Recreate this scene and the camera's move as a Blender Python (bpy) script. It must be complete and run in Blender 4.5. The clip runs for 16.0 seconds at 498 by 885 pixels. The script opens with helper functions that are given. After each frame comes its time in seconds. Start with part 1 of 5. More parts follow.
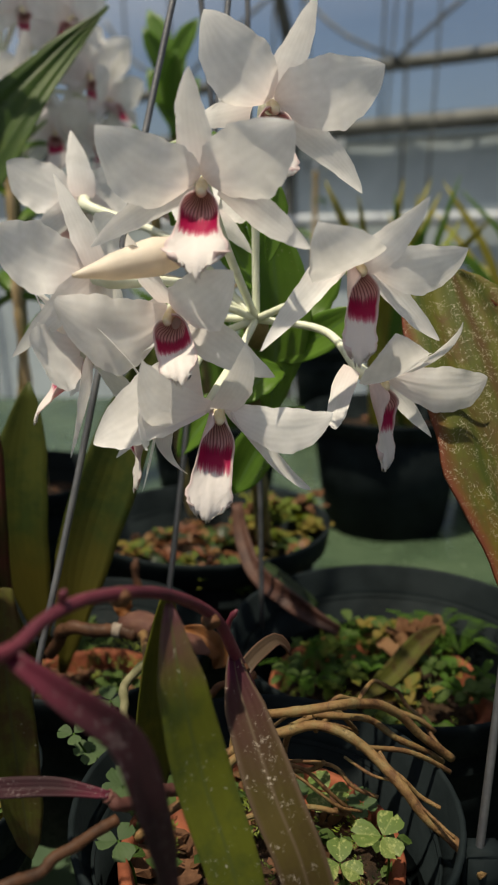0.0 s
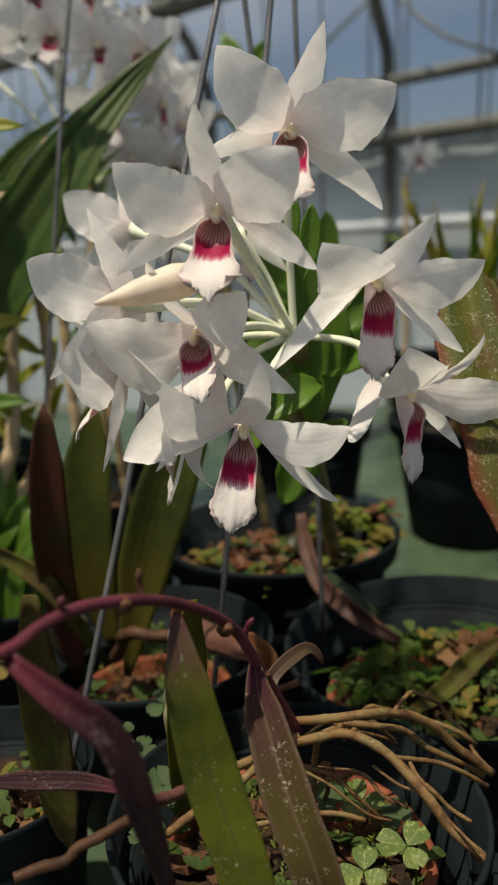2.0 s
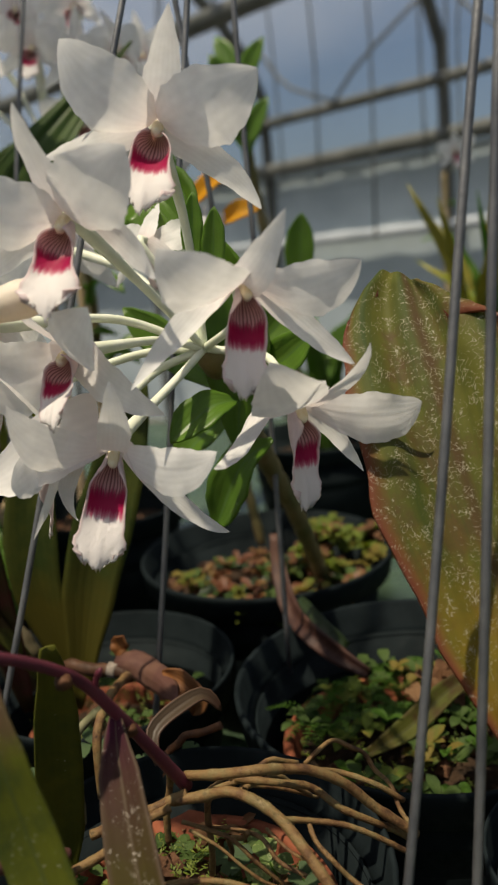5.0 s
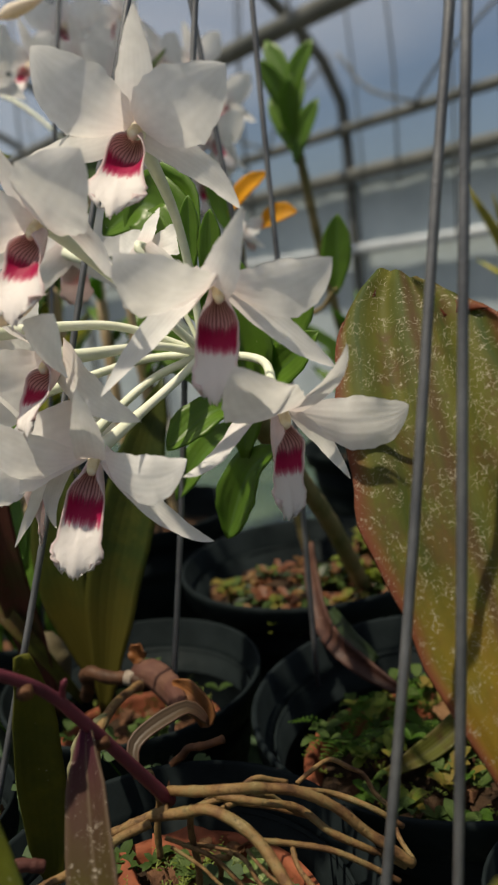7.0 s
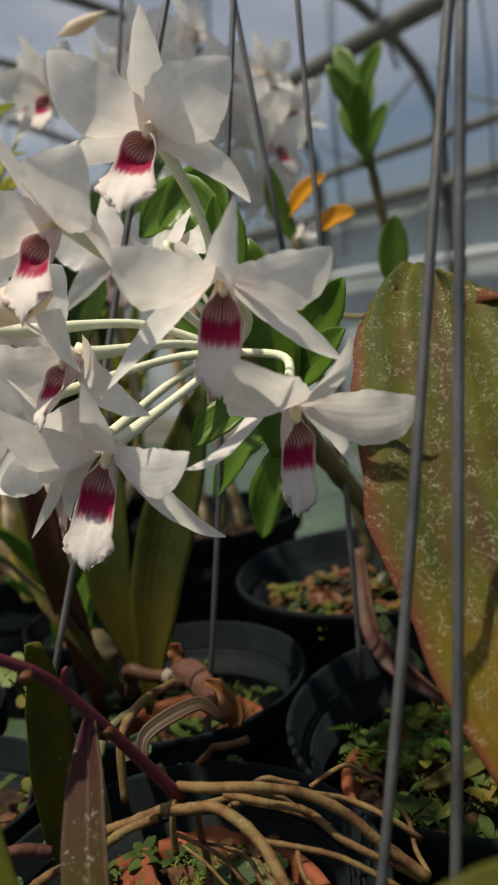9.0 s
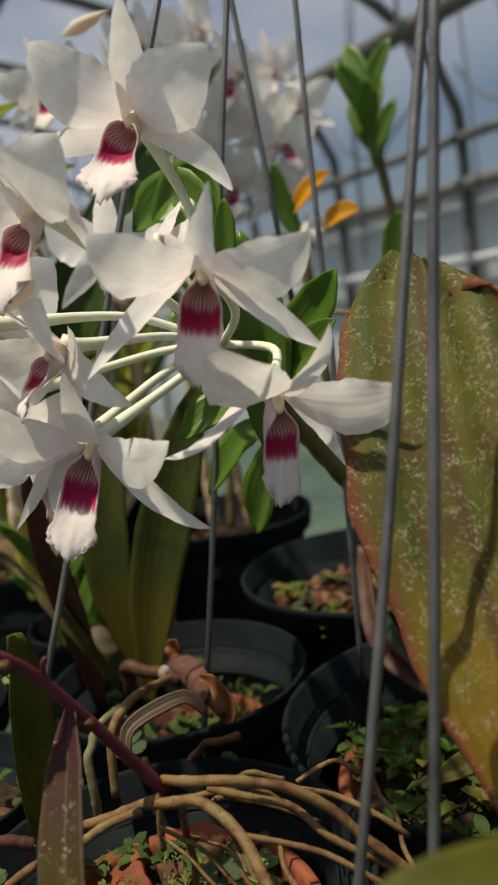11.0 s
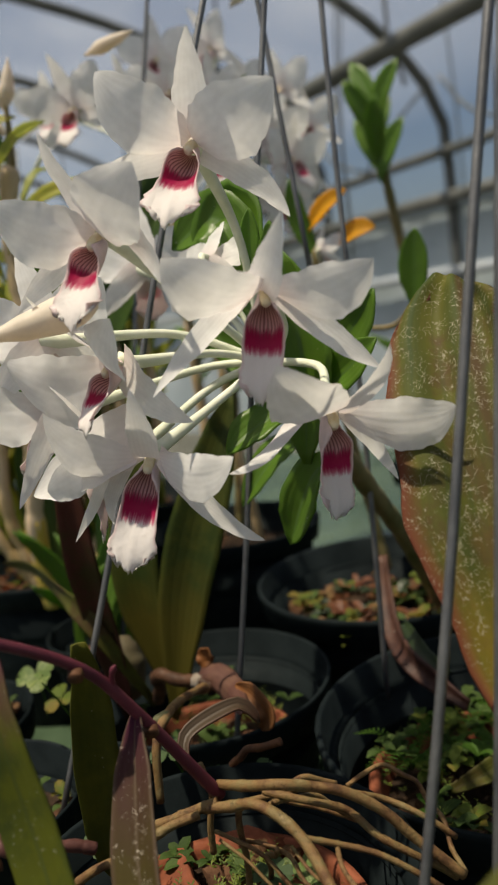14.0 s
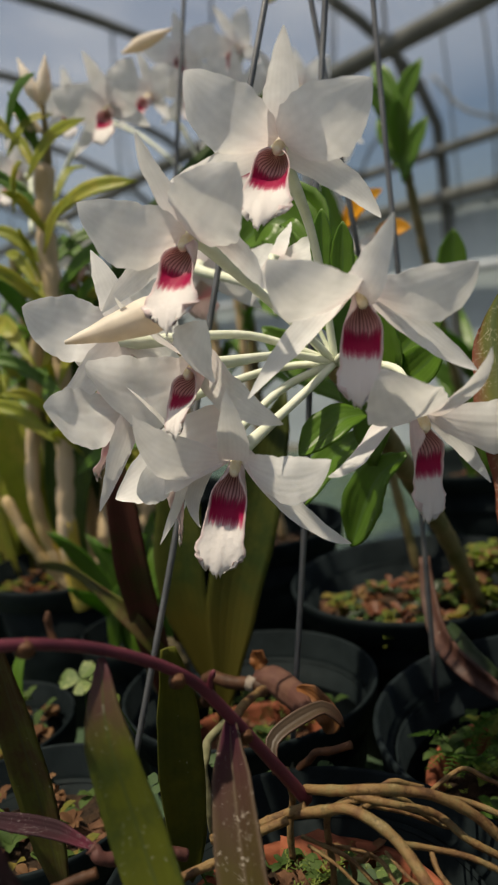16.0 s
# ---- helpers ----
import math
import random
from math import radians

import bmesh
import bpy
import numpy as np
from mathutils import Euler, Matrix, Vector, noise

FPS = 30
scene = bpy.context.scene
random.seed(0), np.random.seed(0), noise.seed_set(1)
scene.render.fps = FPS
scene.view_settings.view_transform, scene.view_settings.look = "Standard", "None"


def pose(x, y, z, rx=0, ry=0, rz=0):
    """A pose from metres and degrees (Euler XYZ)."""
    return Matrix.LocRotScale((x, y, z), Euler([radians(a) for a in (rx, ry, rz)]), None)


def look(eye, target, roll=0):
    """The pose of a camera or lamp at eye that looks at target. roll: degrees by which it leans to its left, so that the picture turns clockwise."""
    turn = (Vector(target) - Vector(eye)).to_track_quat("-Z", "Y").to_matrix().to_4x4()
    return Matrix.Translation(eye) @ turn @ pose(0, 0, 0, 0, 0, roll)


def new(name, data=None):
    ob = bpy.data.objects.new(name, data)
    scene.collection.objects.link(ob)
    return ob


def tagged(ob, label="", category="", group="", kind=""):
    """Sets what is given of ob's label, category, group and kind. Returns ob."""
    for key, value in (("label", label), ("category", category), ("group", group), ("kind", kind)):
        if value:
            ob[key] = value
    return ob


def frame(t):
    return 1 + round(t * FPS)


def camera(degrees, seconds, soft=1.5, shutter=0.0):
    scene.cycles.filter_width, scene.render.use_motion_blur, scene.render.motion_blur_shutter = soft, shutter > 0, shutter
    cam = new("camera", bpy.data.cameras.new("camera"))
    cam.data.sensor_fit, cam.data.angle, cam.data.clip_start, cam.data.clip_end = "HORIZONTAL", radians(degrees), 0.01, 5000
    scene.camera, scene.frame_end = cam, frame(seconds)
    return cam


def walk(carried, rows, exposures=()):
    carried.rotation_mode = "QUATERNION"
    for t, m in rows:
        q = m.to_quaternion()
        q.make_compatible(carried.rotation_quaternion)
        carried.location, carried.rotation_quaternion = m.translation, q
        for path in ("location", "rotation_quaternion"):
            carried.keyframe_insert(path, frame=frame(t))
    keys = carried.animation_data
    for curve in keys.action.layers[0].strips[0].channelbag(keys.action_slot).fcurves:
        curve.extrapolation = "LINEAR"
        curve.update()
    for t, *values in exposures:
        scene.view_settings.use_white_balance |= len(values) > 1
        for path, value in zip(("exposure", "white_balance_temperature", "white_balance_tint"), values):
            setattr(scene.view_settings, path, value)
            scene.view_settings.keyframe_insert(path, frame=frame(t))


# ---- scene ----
cam = camera(34.7, 16.0, soft=2.0)
METRES, EYE, TILT, LEAN, TURN = 0.36, 1.15, -14.0, 0.0, 0.0
ROWS = [
    (0.0, 0.0, 0.0, 0.0, 0.0, 0.0, -0.0),
    (0.5, 0.019, -0.0045, -0.0027, 2.0, 0.07, 0.01),
    (1.0, 0.051, -0.0202, -0.0013, 3.9, 0.24, 0.03),
    (1.5, 0.0787, -0.0332, 0.004, 5.18, 0.41, 0.18),
    (2.0, 0.1094, -0.0279, 0.0073, 7.85, 0.61, 0.7),
    (2.5, 0.1634, -0.0234, -0.0001, 8.79, 0.74, 0.93),
    (3.0, 0.1885, 0.006, 0.0094, 10.31, 0.89, 1.25),
    (3.5, 0.2045, 0.0376, 0.0349, 11.11, 0.98, 1.39),
    (4.0, 0.2609, 0.0788, 0.0328, 12.16, 1.1, 1.61),
    (4.5, 0.3215, 0.0993, 0.0285, 12.96, 1.2, 1.8),
    (5.0, 0.332, 0.1102, 0.0256, 13.3, 1.23, 1.95),
    (7.5, 0.4769, 0.1886, 0.0141, 22.59, 2.28, 1.73),
    (8.0, 0.5001, 0.2009, 0.0028, 25.34, 2.64, 1.37),
    (8.5, 0.513, 0.2108, -0.0004, 26.15, 2.82, 1.25),
    (9.0, 0.5314, 0.2189, 0.0004, 26.61, 2.96, 1.27),
    (11.5, 0.5671, 0.2488, -0.0181, 28.54, 3.35, 1.25),
    (12.0, 0.53, 0.2028, -0.0234, 28.76, 3.37, 1.2),
    (12.5, 0.5182, 0.1654, -0.0186, 28.48, 3.59, 1.27),
    (13.0, 0.506, 0.1543, -0.0129, 27.71, 3.83, 1.23),
    (13.5, 0.5079, 0.1683, -0.0098, 27.32, 3.86, 1.29),
    (14.0, 0.5074, 0.1768, -0.0085, 26.98, 3.89, 1.26),
    (14.5, 0.4883, 0.1711, -0.0009, 26.78, 3.88, 1.31),
    (15.0, 0.4605, 0.1597, -0.0047, 26.56, 3.83, 1.25),
    (15.5, 0.4279, 0.14, -0.0007, 26.3, 3.83, 1.27),
    (16.0, 0.3966, 0.1293, -0.0011, 26.01, 3.79, 1.23),
]
walk(cam, [(t, pose(0, 0, EYE, TILT, LEAN, TURN) @ pose(METRES * x, METRES * y, METRES * z, 90 + pitch, roll, yaw)) for t, x, y, z, yaw, pitch, roll in ROWS],
     exposures=[(0.0, 0.27), (2.5, 0.20), (5.0, 0.20), (8.0, 0.21), (9.0, 0.13), (11.5, 0.25), (13.0, 0.25), (14.5, 0.25), (16.0, 0.18)])
# a phone's small aperture: sharp at the flowers, soft behind
cam.data.dof.use_dof = True
cam.data.dof.focus_distance = 0.37
cam.data.dof.aperture_fstop = 11.5

# ---- light ----
SUN_TO = Vector((-0.20, -0.22, 0.95)).normalized()
world = bpy.data.worlds.new("sky")
scene.world = world
world.use_nodes = True
wn, wl = world.node_tree.nodes, world.node_tree.links
sky = wn.new("ShaderNodeTexSky")
sky.sky_type, sky.sun_disc = "NISHITA", False
sky.sun_elevation = math.asin(SUN_TO.z)
sky.sun_rotation = math.atan2(SUN_TO.x, SUN_TO.y)
sky.air_density, sky.dust_density, sky.ozone_density = 1.0, 2.5, 1.0
wl.new(sky.outputs[0], wn["Background"].inputs[0])
wn["Background"].inputs[1].default_value = 0.063
sun = new("sun", bpy.data.lights.new("sun", "SUN"))
sun.data.energy, sun.data.angle, sun.data.color = 5.0, radians(1.2), (1.0, 0.875, 0.67)
sun.matrix_world = look((0, 0, 5), Vector((0, 0, 5)) - SUN_TO)


# ---- materials ----
def nodes_of(name):
    m = bpy.data.materials.new(name)
    m.use_nodes = True
    nt = m.node_tree
    for n in list(nt.nodes):
        nt.nodes.remove(n)
    out = nt.nodes.new("ShaderNodeOutputMaterial")

    def add(kind, **kw):
        n = nt.nodes.new("ShaderNode" + kind)
        for k, v in kw.items():
            if k in n.inputs:
                n.inputs[k].default_value = v
        return n

    def link(a, b):
        nt.links.new(a, b)
    return m, out, add, link


def ramp(add, stops, interp="LINEAR"):
    r = add("ValToRGB")
    r.color_ramp.interpolation = interp
    e = r.color_ramp.elements
    while len(e) < len(stops):
        e.new(0.5)
    for el, (p, c) in zip(e, stops):
        el.position = p
        el.color = (*c, 1) if len(c) == 3 else c
    return r


def noisy(add, link, scale, detail=4.0, rough=0.6, coord="Object", stretch=None):
    tc = add("TexCoord")
    n = add("TexNoise", Scale=scale, Detail=detail, Roughness=rough)
    if stretch:
        mp = add("Mapping")
        mp.inputs["Scale"].default_value = stretch
        link(tc.outputs[coord], mp.inputs[0])
        link(mp.outputs[0], n.inputs["Vector"])
    else:
        link(tc.outputs[coord], n.inputs["Vector"])
    return n


def mixed(add, link, fac, a, b, mode="MIX"):
    m = add("Mix")
    m.data_type, m.blend_type = "RGBA", mode
    for sock, v in ((m.inputs[0], fac), (m.inputs[6], a), (m.inputs[7], b)):
        if isinstance(v, (int, float)):
            sock.default_value = v
        elif isinstance(v, tuple):
            sock.default_value = (*v, 1)
        else:
            link(v, sock)
    return m.outputs[2]


def bump(add, link, height, strength, dist):
    b = add("Bump", Strength=strength, Distance=dist)
    link(height, b.inputs["Height"])
    return b.outputs[0]


def solid(name, c1, c2, scale=40.0, rough=(0.5, 0.8), metal=0.0, bstr=0.4, bdist=0.001, fine=400.0, spec=0.4, stretch=None):
    """Two colours in large patches, finer grain in gloss and relief."""
    m, out, add, link = nodes_of(name)
    n = noisy(add, link, scale, stretch=stretch)
    f = noisy(add, link, fine, 3.0, stretch=stretch)
    r = ramp(add, [(0.35, c1), (0.65, c2)])
    link(n.outputs[0], r.inputs[0])
    g = ramp(add, [(0.3, (rough[0],) * 3), (0.7, (rough[1],) * 3)])
    link(f.outputs[0], g.inputs[0])
    p = add("BsdfPrincipled", Metallic=metal)
    p.inputs["Specular IOR Level"].default_value = spec
    link(r.outputs[0], p.inputs["Base Color"])
    link(g.outputs[0], p.inputs["Roughness"])
    link(bump(add, link, f.outputs[0], bstr, bdist), p.inputs["Normal"])
    link(p.outputs[0], out.inputs[0])
    return m


def thin(name, front, glow, rough=0.5, share=0.4, vein=0.25, nvein=22.0, base=None, speck=0.0, speck_col=(0.75, 0.74, 0.7), blotch=None,
         rim=None, spec=0.35, mid=None, crust=0.0, stripe=None):
    """A thin living tissue (petal, leaf): surface and light let through, veins along its length, wear."""
    m, out, add, link = nodes_of(name)
    uv = add("UVMap")
    sep = add("SeparateXYZ")
    link(uv.outputs[0], sep.inputs[0])
    n1 = noisy(add, link, 60.0, 4.0)
    n2 = noisy(add, link, 420.0, 3.0)
    lo, hi = [tuple(max(0.0, c * k) for c in front) for k in (0.88, 1.06)]
    r = ramp(add, [(0.35, lo), (0.65, hi)])
    link(n1.outputs[0], r.inputs[0])
    col = r.outputs[0]
    if blotch:
        n3 = noisy(add, link, 28.0, 5.0, 0.7)
        br = ramp(add, [(0.46, (0, 0, 0)), (0.60, (1, 1, 1))])
        link(n3.outputs[0], br.inputs[0])
        col = mixed(add, link, br.outputs[0], col, blotch)
    if stripe:
        ms = add("Mapping")
        ms.inputs["Scale"].default_value = (1.0, 5.0, 1.0)
        link(uv.outputs[0], ms.inputs[0])
        sn = add("TexNoise", Scale=1.0, Detail=4.0, Roughness=0.6)
        link(ms.outputs[0], sn.inputs["Vector"])
        sr0 = ramp(add, [(0.42, (0, 0, 0)), (0.60, (0.9,) * 3)])
        link(sn.outputs[0], sr0.inputs[0])
        col = mixed(add, link, sr0.outputs[0], col, stripe)
    if base:
        b0, b1, bc = base
        wob = add("Math")
        wob.operation = "MULTIPLY_ADD"
        link(n1.outputs[0], wob.inputs[0])
        wob.inputs[1].default_value = 0.25
        link(sep.outputs[0], wob.inputs[2])
        br = ramp(add, [(b0 + 0.12, (1, 1, 1)), (b1 + 0.12, (0, 0, 0))])
        link(wob.outputs[0], br.inputs[0])
        col = mixed(add, link, br.outputs[0], col, bc)
    # veins: stripes across the width
    vm = add("Math")
    vm.operation = "MULTIPLY"
    link(sep.outputs[1], vm.inputs[0])
    vm.inputs[1].default_value = nvein * 6.283
    vs = add("Math")
    vs.operation = "SINE"
    link(vm.outputs[0], vs.inputs[0])
    hgt = add("Math")
    hgt.operation = "MULTIPLY_ADD"
    link(n2.outputs[0], hgt.inputs[0])
    hgt.inputs[1].default_value = 0.9
    link(vs.outputs[0], hgt.inputs[2])
    vr = ramp(add, [(0.0, (0.97,) * 3), (1.0, (1.0,) * 3)])
    vr2 = add("Math")
    vr2.operation = "MULTIPLY_ADD"
    link(vs.outputs[0], vr2.inputs[0])
    vr2.inputs[1].default_value = 0.5
    vr2.inputs[2].default_value = 0.5
    link(vr2.outputs[0], vr.inputs[0])
    col = mixed(add, link, 1.0, col, vr.outputs[0], "MULTIPLY")
    if mid:
        dv = add("Math")
        dv.operation = "SUBTRACT"
        link(sep.outputs[1], dv.inputs[0])
        dv.inputs[1].default_value = 0.5
        av = add("Math")
        av.operation = "ABSOLUTE"
        link(dv.outputs[0], av.inputs[0])
        mr = ramp(add, [(0.01, (0.75,) * 3), (0.05, (0, 0, 0))])
        link(av.outputs[0], mr.inputs[0])
        col = mixed(add, link, mr.outputs[0], col, mid)
    if rim:
        dv = add("Math")
        dv.operation = "SUBTRACT"
        link(sep.outputs[1], dv.inputs[0])
        dv.inputs[1].default_value = 0.5
        av = add("Math")
        av.operation = "ABSOLUTE"
        link(dv.outputs[0], av.inputs[0])
        rr = ramp(add, [(0.40, (0, 0, 0)), (0.49, (0.9,) * 3)])
        link(av.outputs[0], rr.inputs[0])
        col = mixed(add, link, rr.outputs[0], col, rim)
    rough_in = None
    if speck > 0:
        v = add("TexNoise", Scale=520.0, Detail=5.0, Roughness=0.7)
        tc = add("TexCoord")
        link(tc.outputs["Object"], v.inputs["Vector"])
        v2 = noisy(add, link, 70.0, 3.0)
        mm = add("Math")
        mm.operation = "MULTIPLY_ADD"
        link(v2.outputs[0], mm.inputs[0])
        mm.inputs[1].default_value = 0.45
        link(v.outputs[0], mm.inputs[2])
        sr = ramp(add, [(0.98 - speck, (0, 0, 0)), (1.06 - speck, (0.7,) * 3)])
        link(mm.outputs[0], sr.inputs[0])
        col = mixed(add, link, sr.outputs[0], col, speck_col)
    if crust > 0:
        a1 = noisy(add, link, 380.0, 2.0, 0.5)
        line = ramp(add, [(0.478, (0, 0, 0)), (0.497, (1, 1, 1)), (0.503, (1, 1, 1)), (0.522, (0, 0, 0))])
        link(a1.outputs[0], line.inputs[0])
        a2 = noisy(add, link, 150.0, 4.0, 0.65)
        gate = ramp(add, [(0.60 - crust, (0, 0, 0)), (0.68 - crust, (0.75,) * 3)])
        link(a2.outputs[0], gate.inputs[0])
        both = add("Math")
        both.operation = "MULTIPLY"
        link(line.outputs[0], both.inputs[0])
        link(gate.outputs[0], both.inputs[1])
        col = mixed(add, link, both.outputs[0], col, speck_col)
    p = add("BsdfPrincipled", Roughness=rough)
    p.inputs["Specular IOR Level"].default_value = spec
    link(col, p.inputs["Base Color"])
    t = add("BsdfTranslucent")
    link(mixed(add, link, 1.0, col, glow, "MULTIPLY"), t.inputs[0])
    nrm = bump(add, link, hgt.outputs[0], vein, 0.0004)
    link(nrm, p.inputs["Normal"])
    mx = add("MixShader")
    mx.inputs[0].default_value = share
    link(p.outputs[0], mx.inputs[1])
    link(t.outputs[0], mx.inputs[2])
    link(mx.outputs[0], out.inputs[0])
    return m


PETAL = thin("petal_white", (0.888, 0.885, 0.878), (1.0, 0.995, 0.985), rough=0.5, share=0.42, vein=0.05, nvein=7.0, base=(-0.02, 0.42, (0.84, 0.755, 0.74)), spec=0.4)
LIP_OUT = thin("lip_outside", (0.80, 0.70, 0.70), (1.0, 0.85, 0.86), rough=0.5, share=0.35, vein=0.08, nvein=12.0, spec=0.3)
BUD = thin("bud_cream", (0.88, 0.81, 0.70), (1.0, 0.92, 0.82), rough=0.5, share=0.35, vein=0.05, nvein=8.0)
PEDICEL = solid("pedicel_pale_green", (0.62, 0.66, 0.50), (0.74, 0.76, 0.64), 60, (0.4, 0.55), spec=0.4, bstr=0.1)
COLUMN = solid("column_cream", (0.74, 0.62, 0.36), (0.80, 0.74, 0.58), 300, (0.4, 0.5), spec=0.4, bstr=0.1)
LEAF = thin("leaf_green", (0.105, 0.205, 0.022), (1.7, 1.9, 0.6), rough=0.36, share=0.38, vein=0.12, nvein=7.0, spec=0.4, speck=0.06, mid=(0.10, 0.19, 0.05))
LEAF_DARK = thin("leaf_olive", (0.105, 0.120, 0.010), (1.6, 1.8, 0.6), rough=0.46, share=0.2, vein=0.08, nvein=6.0, spec=0.3, speck=0.11,
                 base=(0.05, 0.26, (0.085, 0.03, 0.035)), blotch=(0.06, 0.08, 0.012), mid=(0.07, 0.09, 0.02))
LEAF_PURPLE = thin("leaf_purple_brown", (0.056, 0.044, 0.013), (1.5, 1.2, 0.9), rough=0.62, share=0.12, vein=0.15, nvein=6.0, spec=0.10, speck=0.10, crust=0.05,
                   speck_col=(0.42, 0.38, 0.33), base=(0.05, 0.42, (0.050, 0.011, 0.025)), mid=(0.09, 0.068, 0.044), rim=(0.080, 0.056, 0.038), blotch=(0.048, 0.033, 0.014))
LEAF_MAROON = thin("leaf_maroon", (0.027, 0.012, 0.015), (1.5, 0.8, 0.8), base=(0.02, 0.3, (0.085, 0.014, 0.028)), rough=0.6, share=0.1, vein=0.12, nvein=6.0, spec=0.15, speck=0.15, crust=0.03, speck_col=(0.20, 0.17, 0.17), blotch=(0.032, 0.012, 0.016))
# base yellow stands in for sun glowing through the leaf's lower part
LEAF_PADDLE = thin("leaf_mottled", (0.115, 0.118, 0.022), (1.8, 1.6, 0.7), rough=0.6, share=0.32, vein=0.1, nvein=3.0, spec=0.15, speck=0.115, crust=0.12, stripe=(0.048, 0.075, 0.018),
                   speck_col=(0.50, 0.47, 0.37), base=(0.16, 0.60, (0.40, 0.25, 0.02)), blotch=(0.105, 0.070, 0.026), rim=(0.17, 0.05, 0.03), mid=(0.085, 0.05, 0.025))
LEAF_DIM = thin("leaf_dim_olive", (0.075, 0.080, 0.016), (1.6, 1.5, 0.6), rough=0.5, share=0.2, vein=0.12, nvein=7.0, blotch=(0.055, 0.035, 0.014), speck=0.05, mid=(0.05, 0.05, 0.02), spec=0.12)
LEAF_BRIGHT = thin("leaf_bright_yellow_green", (0.30, 0.34, 0.045), (1.6, 1.6, 0.6), rough=0.45, share=0.40, vein=0.15, nvein=5.0, blotch=(0.40, 0.38, 0.06))
MOSS = thin("moss_yellow_green", (0.16, 0.20, 0.022), (1.5, 1.6, 0.6), rough=0.6, share=0.35, vein=0.1, nvein=3.0, blotch=(0.06, 0.10, 0.016))
LEAF_LONG = thin("leaf_pleated", (0.10, 0.20, 0.028), (1.6, 1.9, 0.7), rough=0.45, share=0.32, vein=0.25, nvein=5.0, spec=0.4)
LEAF_PLEAT = thin("leaf_pleated_dark", (0.050, 0.098, 0.018), (1.6, 1.9, 0.7), rough=0.45, share=0.28, vein=0.3, nvein=6.0, spec=0.35, blotch=(0.066, 0.112, 0.020))
LEAF_TUFT = thin("leaf_yellow_green", (0.27, 0.25, 0.04), (1.5, 1.6, 0.6), rough=0.45, share=0.3, vein=0.15, nvein=4.0, spec=0.35)
LEAF_SHEATH = thin("sheath_dry_pink", (0.105, 0.046, 0.034), (1.5, 1.1, 0.8), rough=0.7, share=0.25, vein=0.1, nvein=5.0, blotch=(0.15, 0.075, 0.050))
LEAF_ORANGE = thin("leaf_dry_orange", (0.20, 0.075, 0.018), (1.5, 1.1, 0.6), rough=0.6, share=0.25, vein=0.2, nvein=6.0, blotch=(0.16, 0.07, 0.025))
LEAF_DARKGREEN = thin("leaf_dark_green", (0.018, 0.032, 0.010), (1.5, 1.6, 0.7), rough=0.4, share=0.15, vein=0.15, nvein=6.0)
STEM_RED = solid("stem_dull_red", (0.055, 0.020, 0.017), (0.105, 0.044, 0.036), 60, (0.5, 0.7), spec=0.3, bstr=0.4)
CANE_OLD = solid("cane_rusty", (0.040, 0.018, 0.010), (0.125, 0.055, 0.024), 70, (0.6, 0.8), spec=0.25, bstr=0.6)
LEAF_YELLOW = thin("leaf_yellowing", (0.72, 0.38, 0.015), (1.5, 1.3, 0.5), rough=0.45, share=0.35, vein=0.25, nvein=8.0)
# yellow lower part: a sun spot on an otherwise shaded leaf, painted into the colour
LEAF_PATCHY = thin("leaf_green_sun_patch", (0.036, 0.055, 0.013), (1.7, 1.7, 0.6), rough=0.45, share=0.25, vein=0.12, nvein=7.0, blotch=(0.062, 0.074, 0.015), spec=0.15, base=(0.30, 0.50, (0.085, 0.075, 0.013)))
LEAF_RED = thin("leaf_red_brown", (0.065, 0.022, 0.015), (1.6, 1.0, 0.6), rough=0.55, share=0.15, vein=0.15, nvein=8.0, blotch=(0.040, 0.030, 0.010), spec=0.15)
LEAF_OLIVE_PINK = thin("leaf_olive_pink", (0.055, 0.036, 0.020), (1.5, 1.2, 0.8), rough=0.5, share=0.2, vein=0.1, nvein=4.0, rim=(0.085, 0.045, 0.028), blotch=(0.060, 0.028, 0.016))
CANE_RUST = solid("cane_orange_brown", (0.026, 0.012, 0.006), (0.076, 0.034, 0.016), 95, (0.55, 0.75), spec=0.25, bstr=0.3)
PAPER = solid("papery_sheath", (0.18, 0.15, 0.12), (0.28, 0.24, 0.20), 90, (0.7, 0.9), spec=0.2, bstr=0.4)
ROOT_GREY = solid("root_grey_green", (0.11, 0.11, 0.055), (0.20, 0.19, 0.11), 90, (0.6, 0.85), spec=0.2, bstr=0.3)
BULB = solid("pseudobulb_olive", (0.030, 0.032, 0.010), (0.085, 0.070, 0.040), 30, (0.5, 0.75), spec=0.2, bstr=0.4, stretch=(1, 1, 0.3))
LEAF_OLIVE = thin("leaf_plain_olive", (0.082, 0.085, 0.010), (1.6, 1.7, 0.6), rough=0.5, share=0.25, vein=0.08, nvein=6.0, blotch=(0.060, 0.068, 0.010), speck=0.04, spec=0.15)
LEAF_REDSTRIP = thin("leaf_dull_red", (0.046, 0.018, 0.013), (1.5, 1.0, 0.8), rough=0.6, share=0.15, vein=0.05, nvein=2.0, blotch=(0.095, 0.045, 0.03), speck=0.03)
LEAF_DRY = thin("leaf_dry", (0.12, 0.055, 0.022), (1.5, 1.1, 0.7), rough=0.75, share=0.25, vein=0.5, nvein=7.0, blotch=(0.20, 0.11, 0.05))
SEDUM = thin("sedum_green", (0.085, 0.120, 0.016), (1.6, 1.7, 0.5), spec=0.15, rough=0.6, share=0.25, vein=0.2, nvein=4.0, blotch=(0.15, 0.115, 0.025))
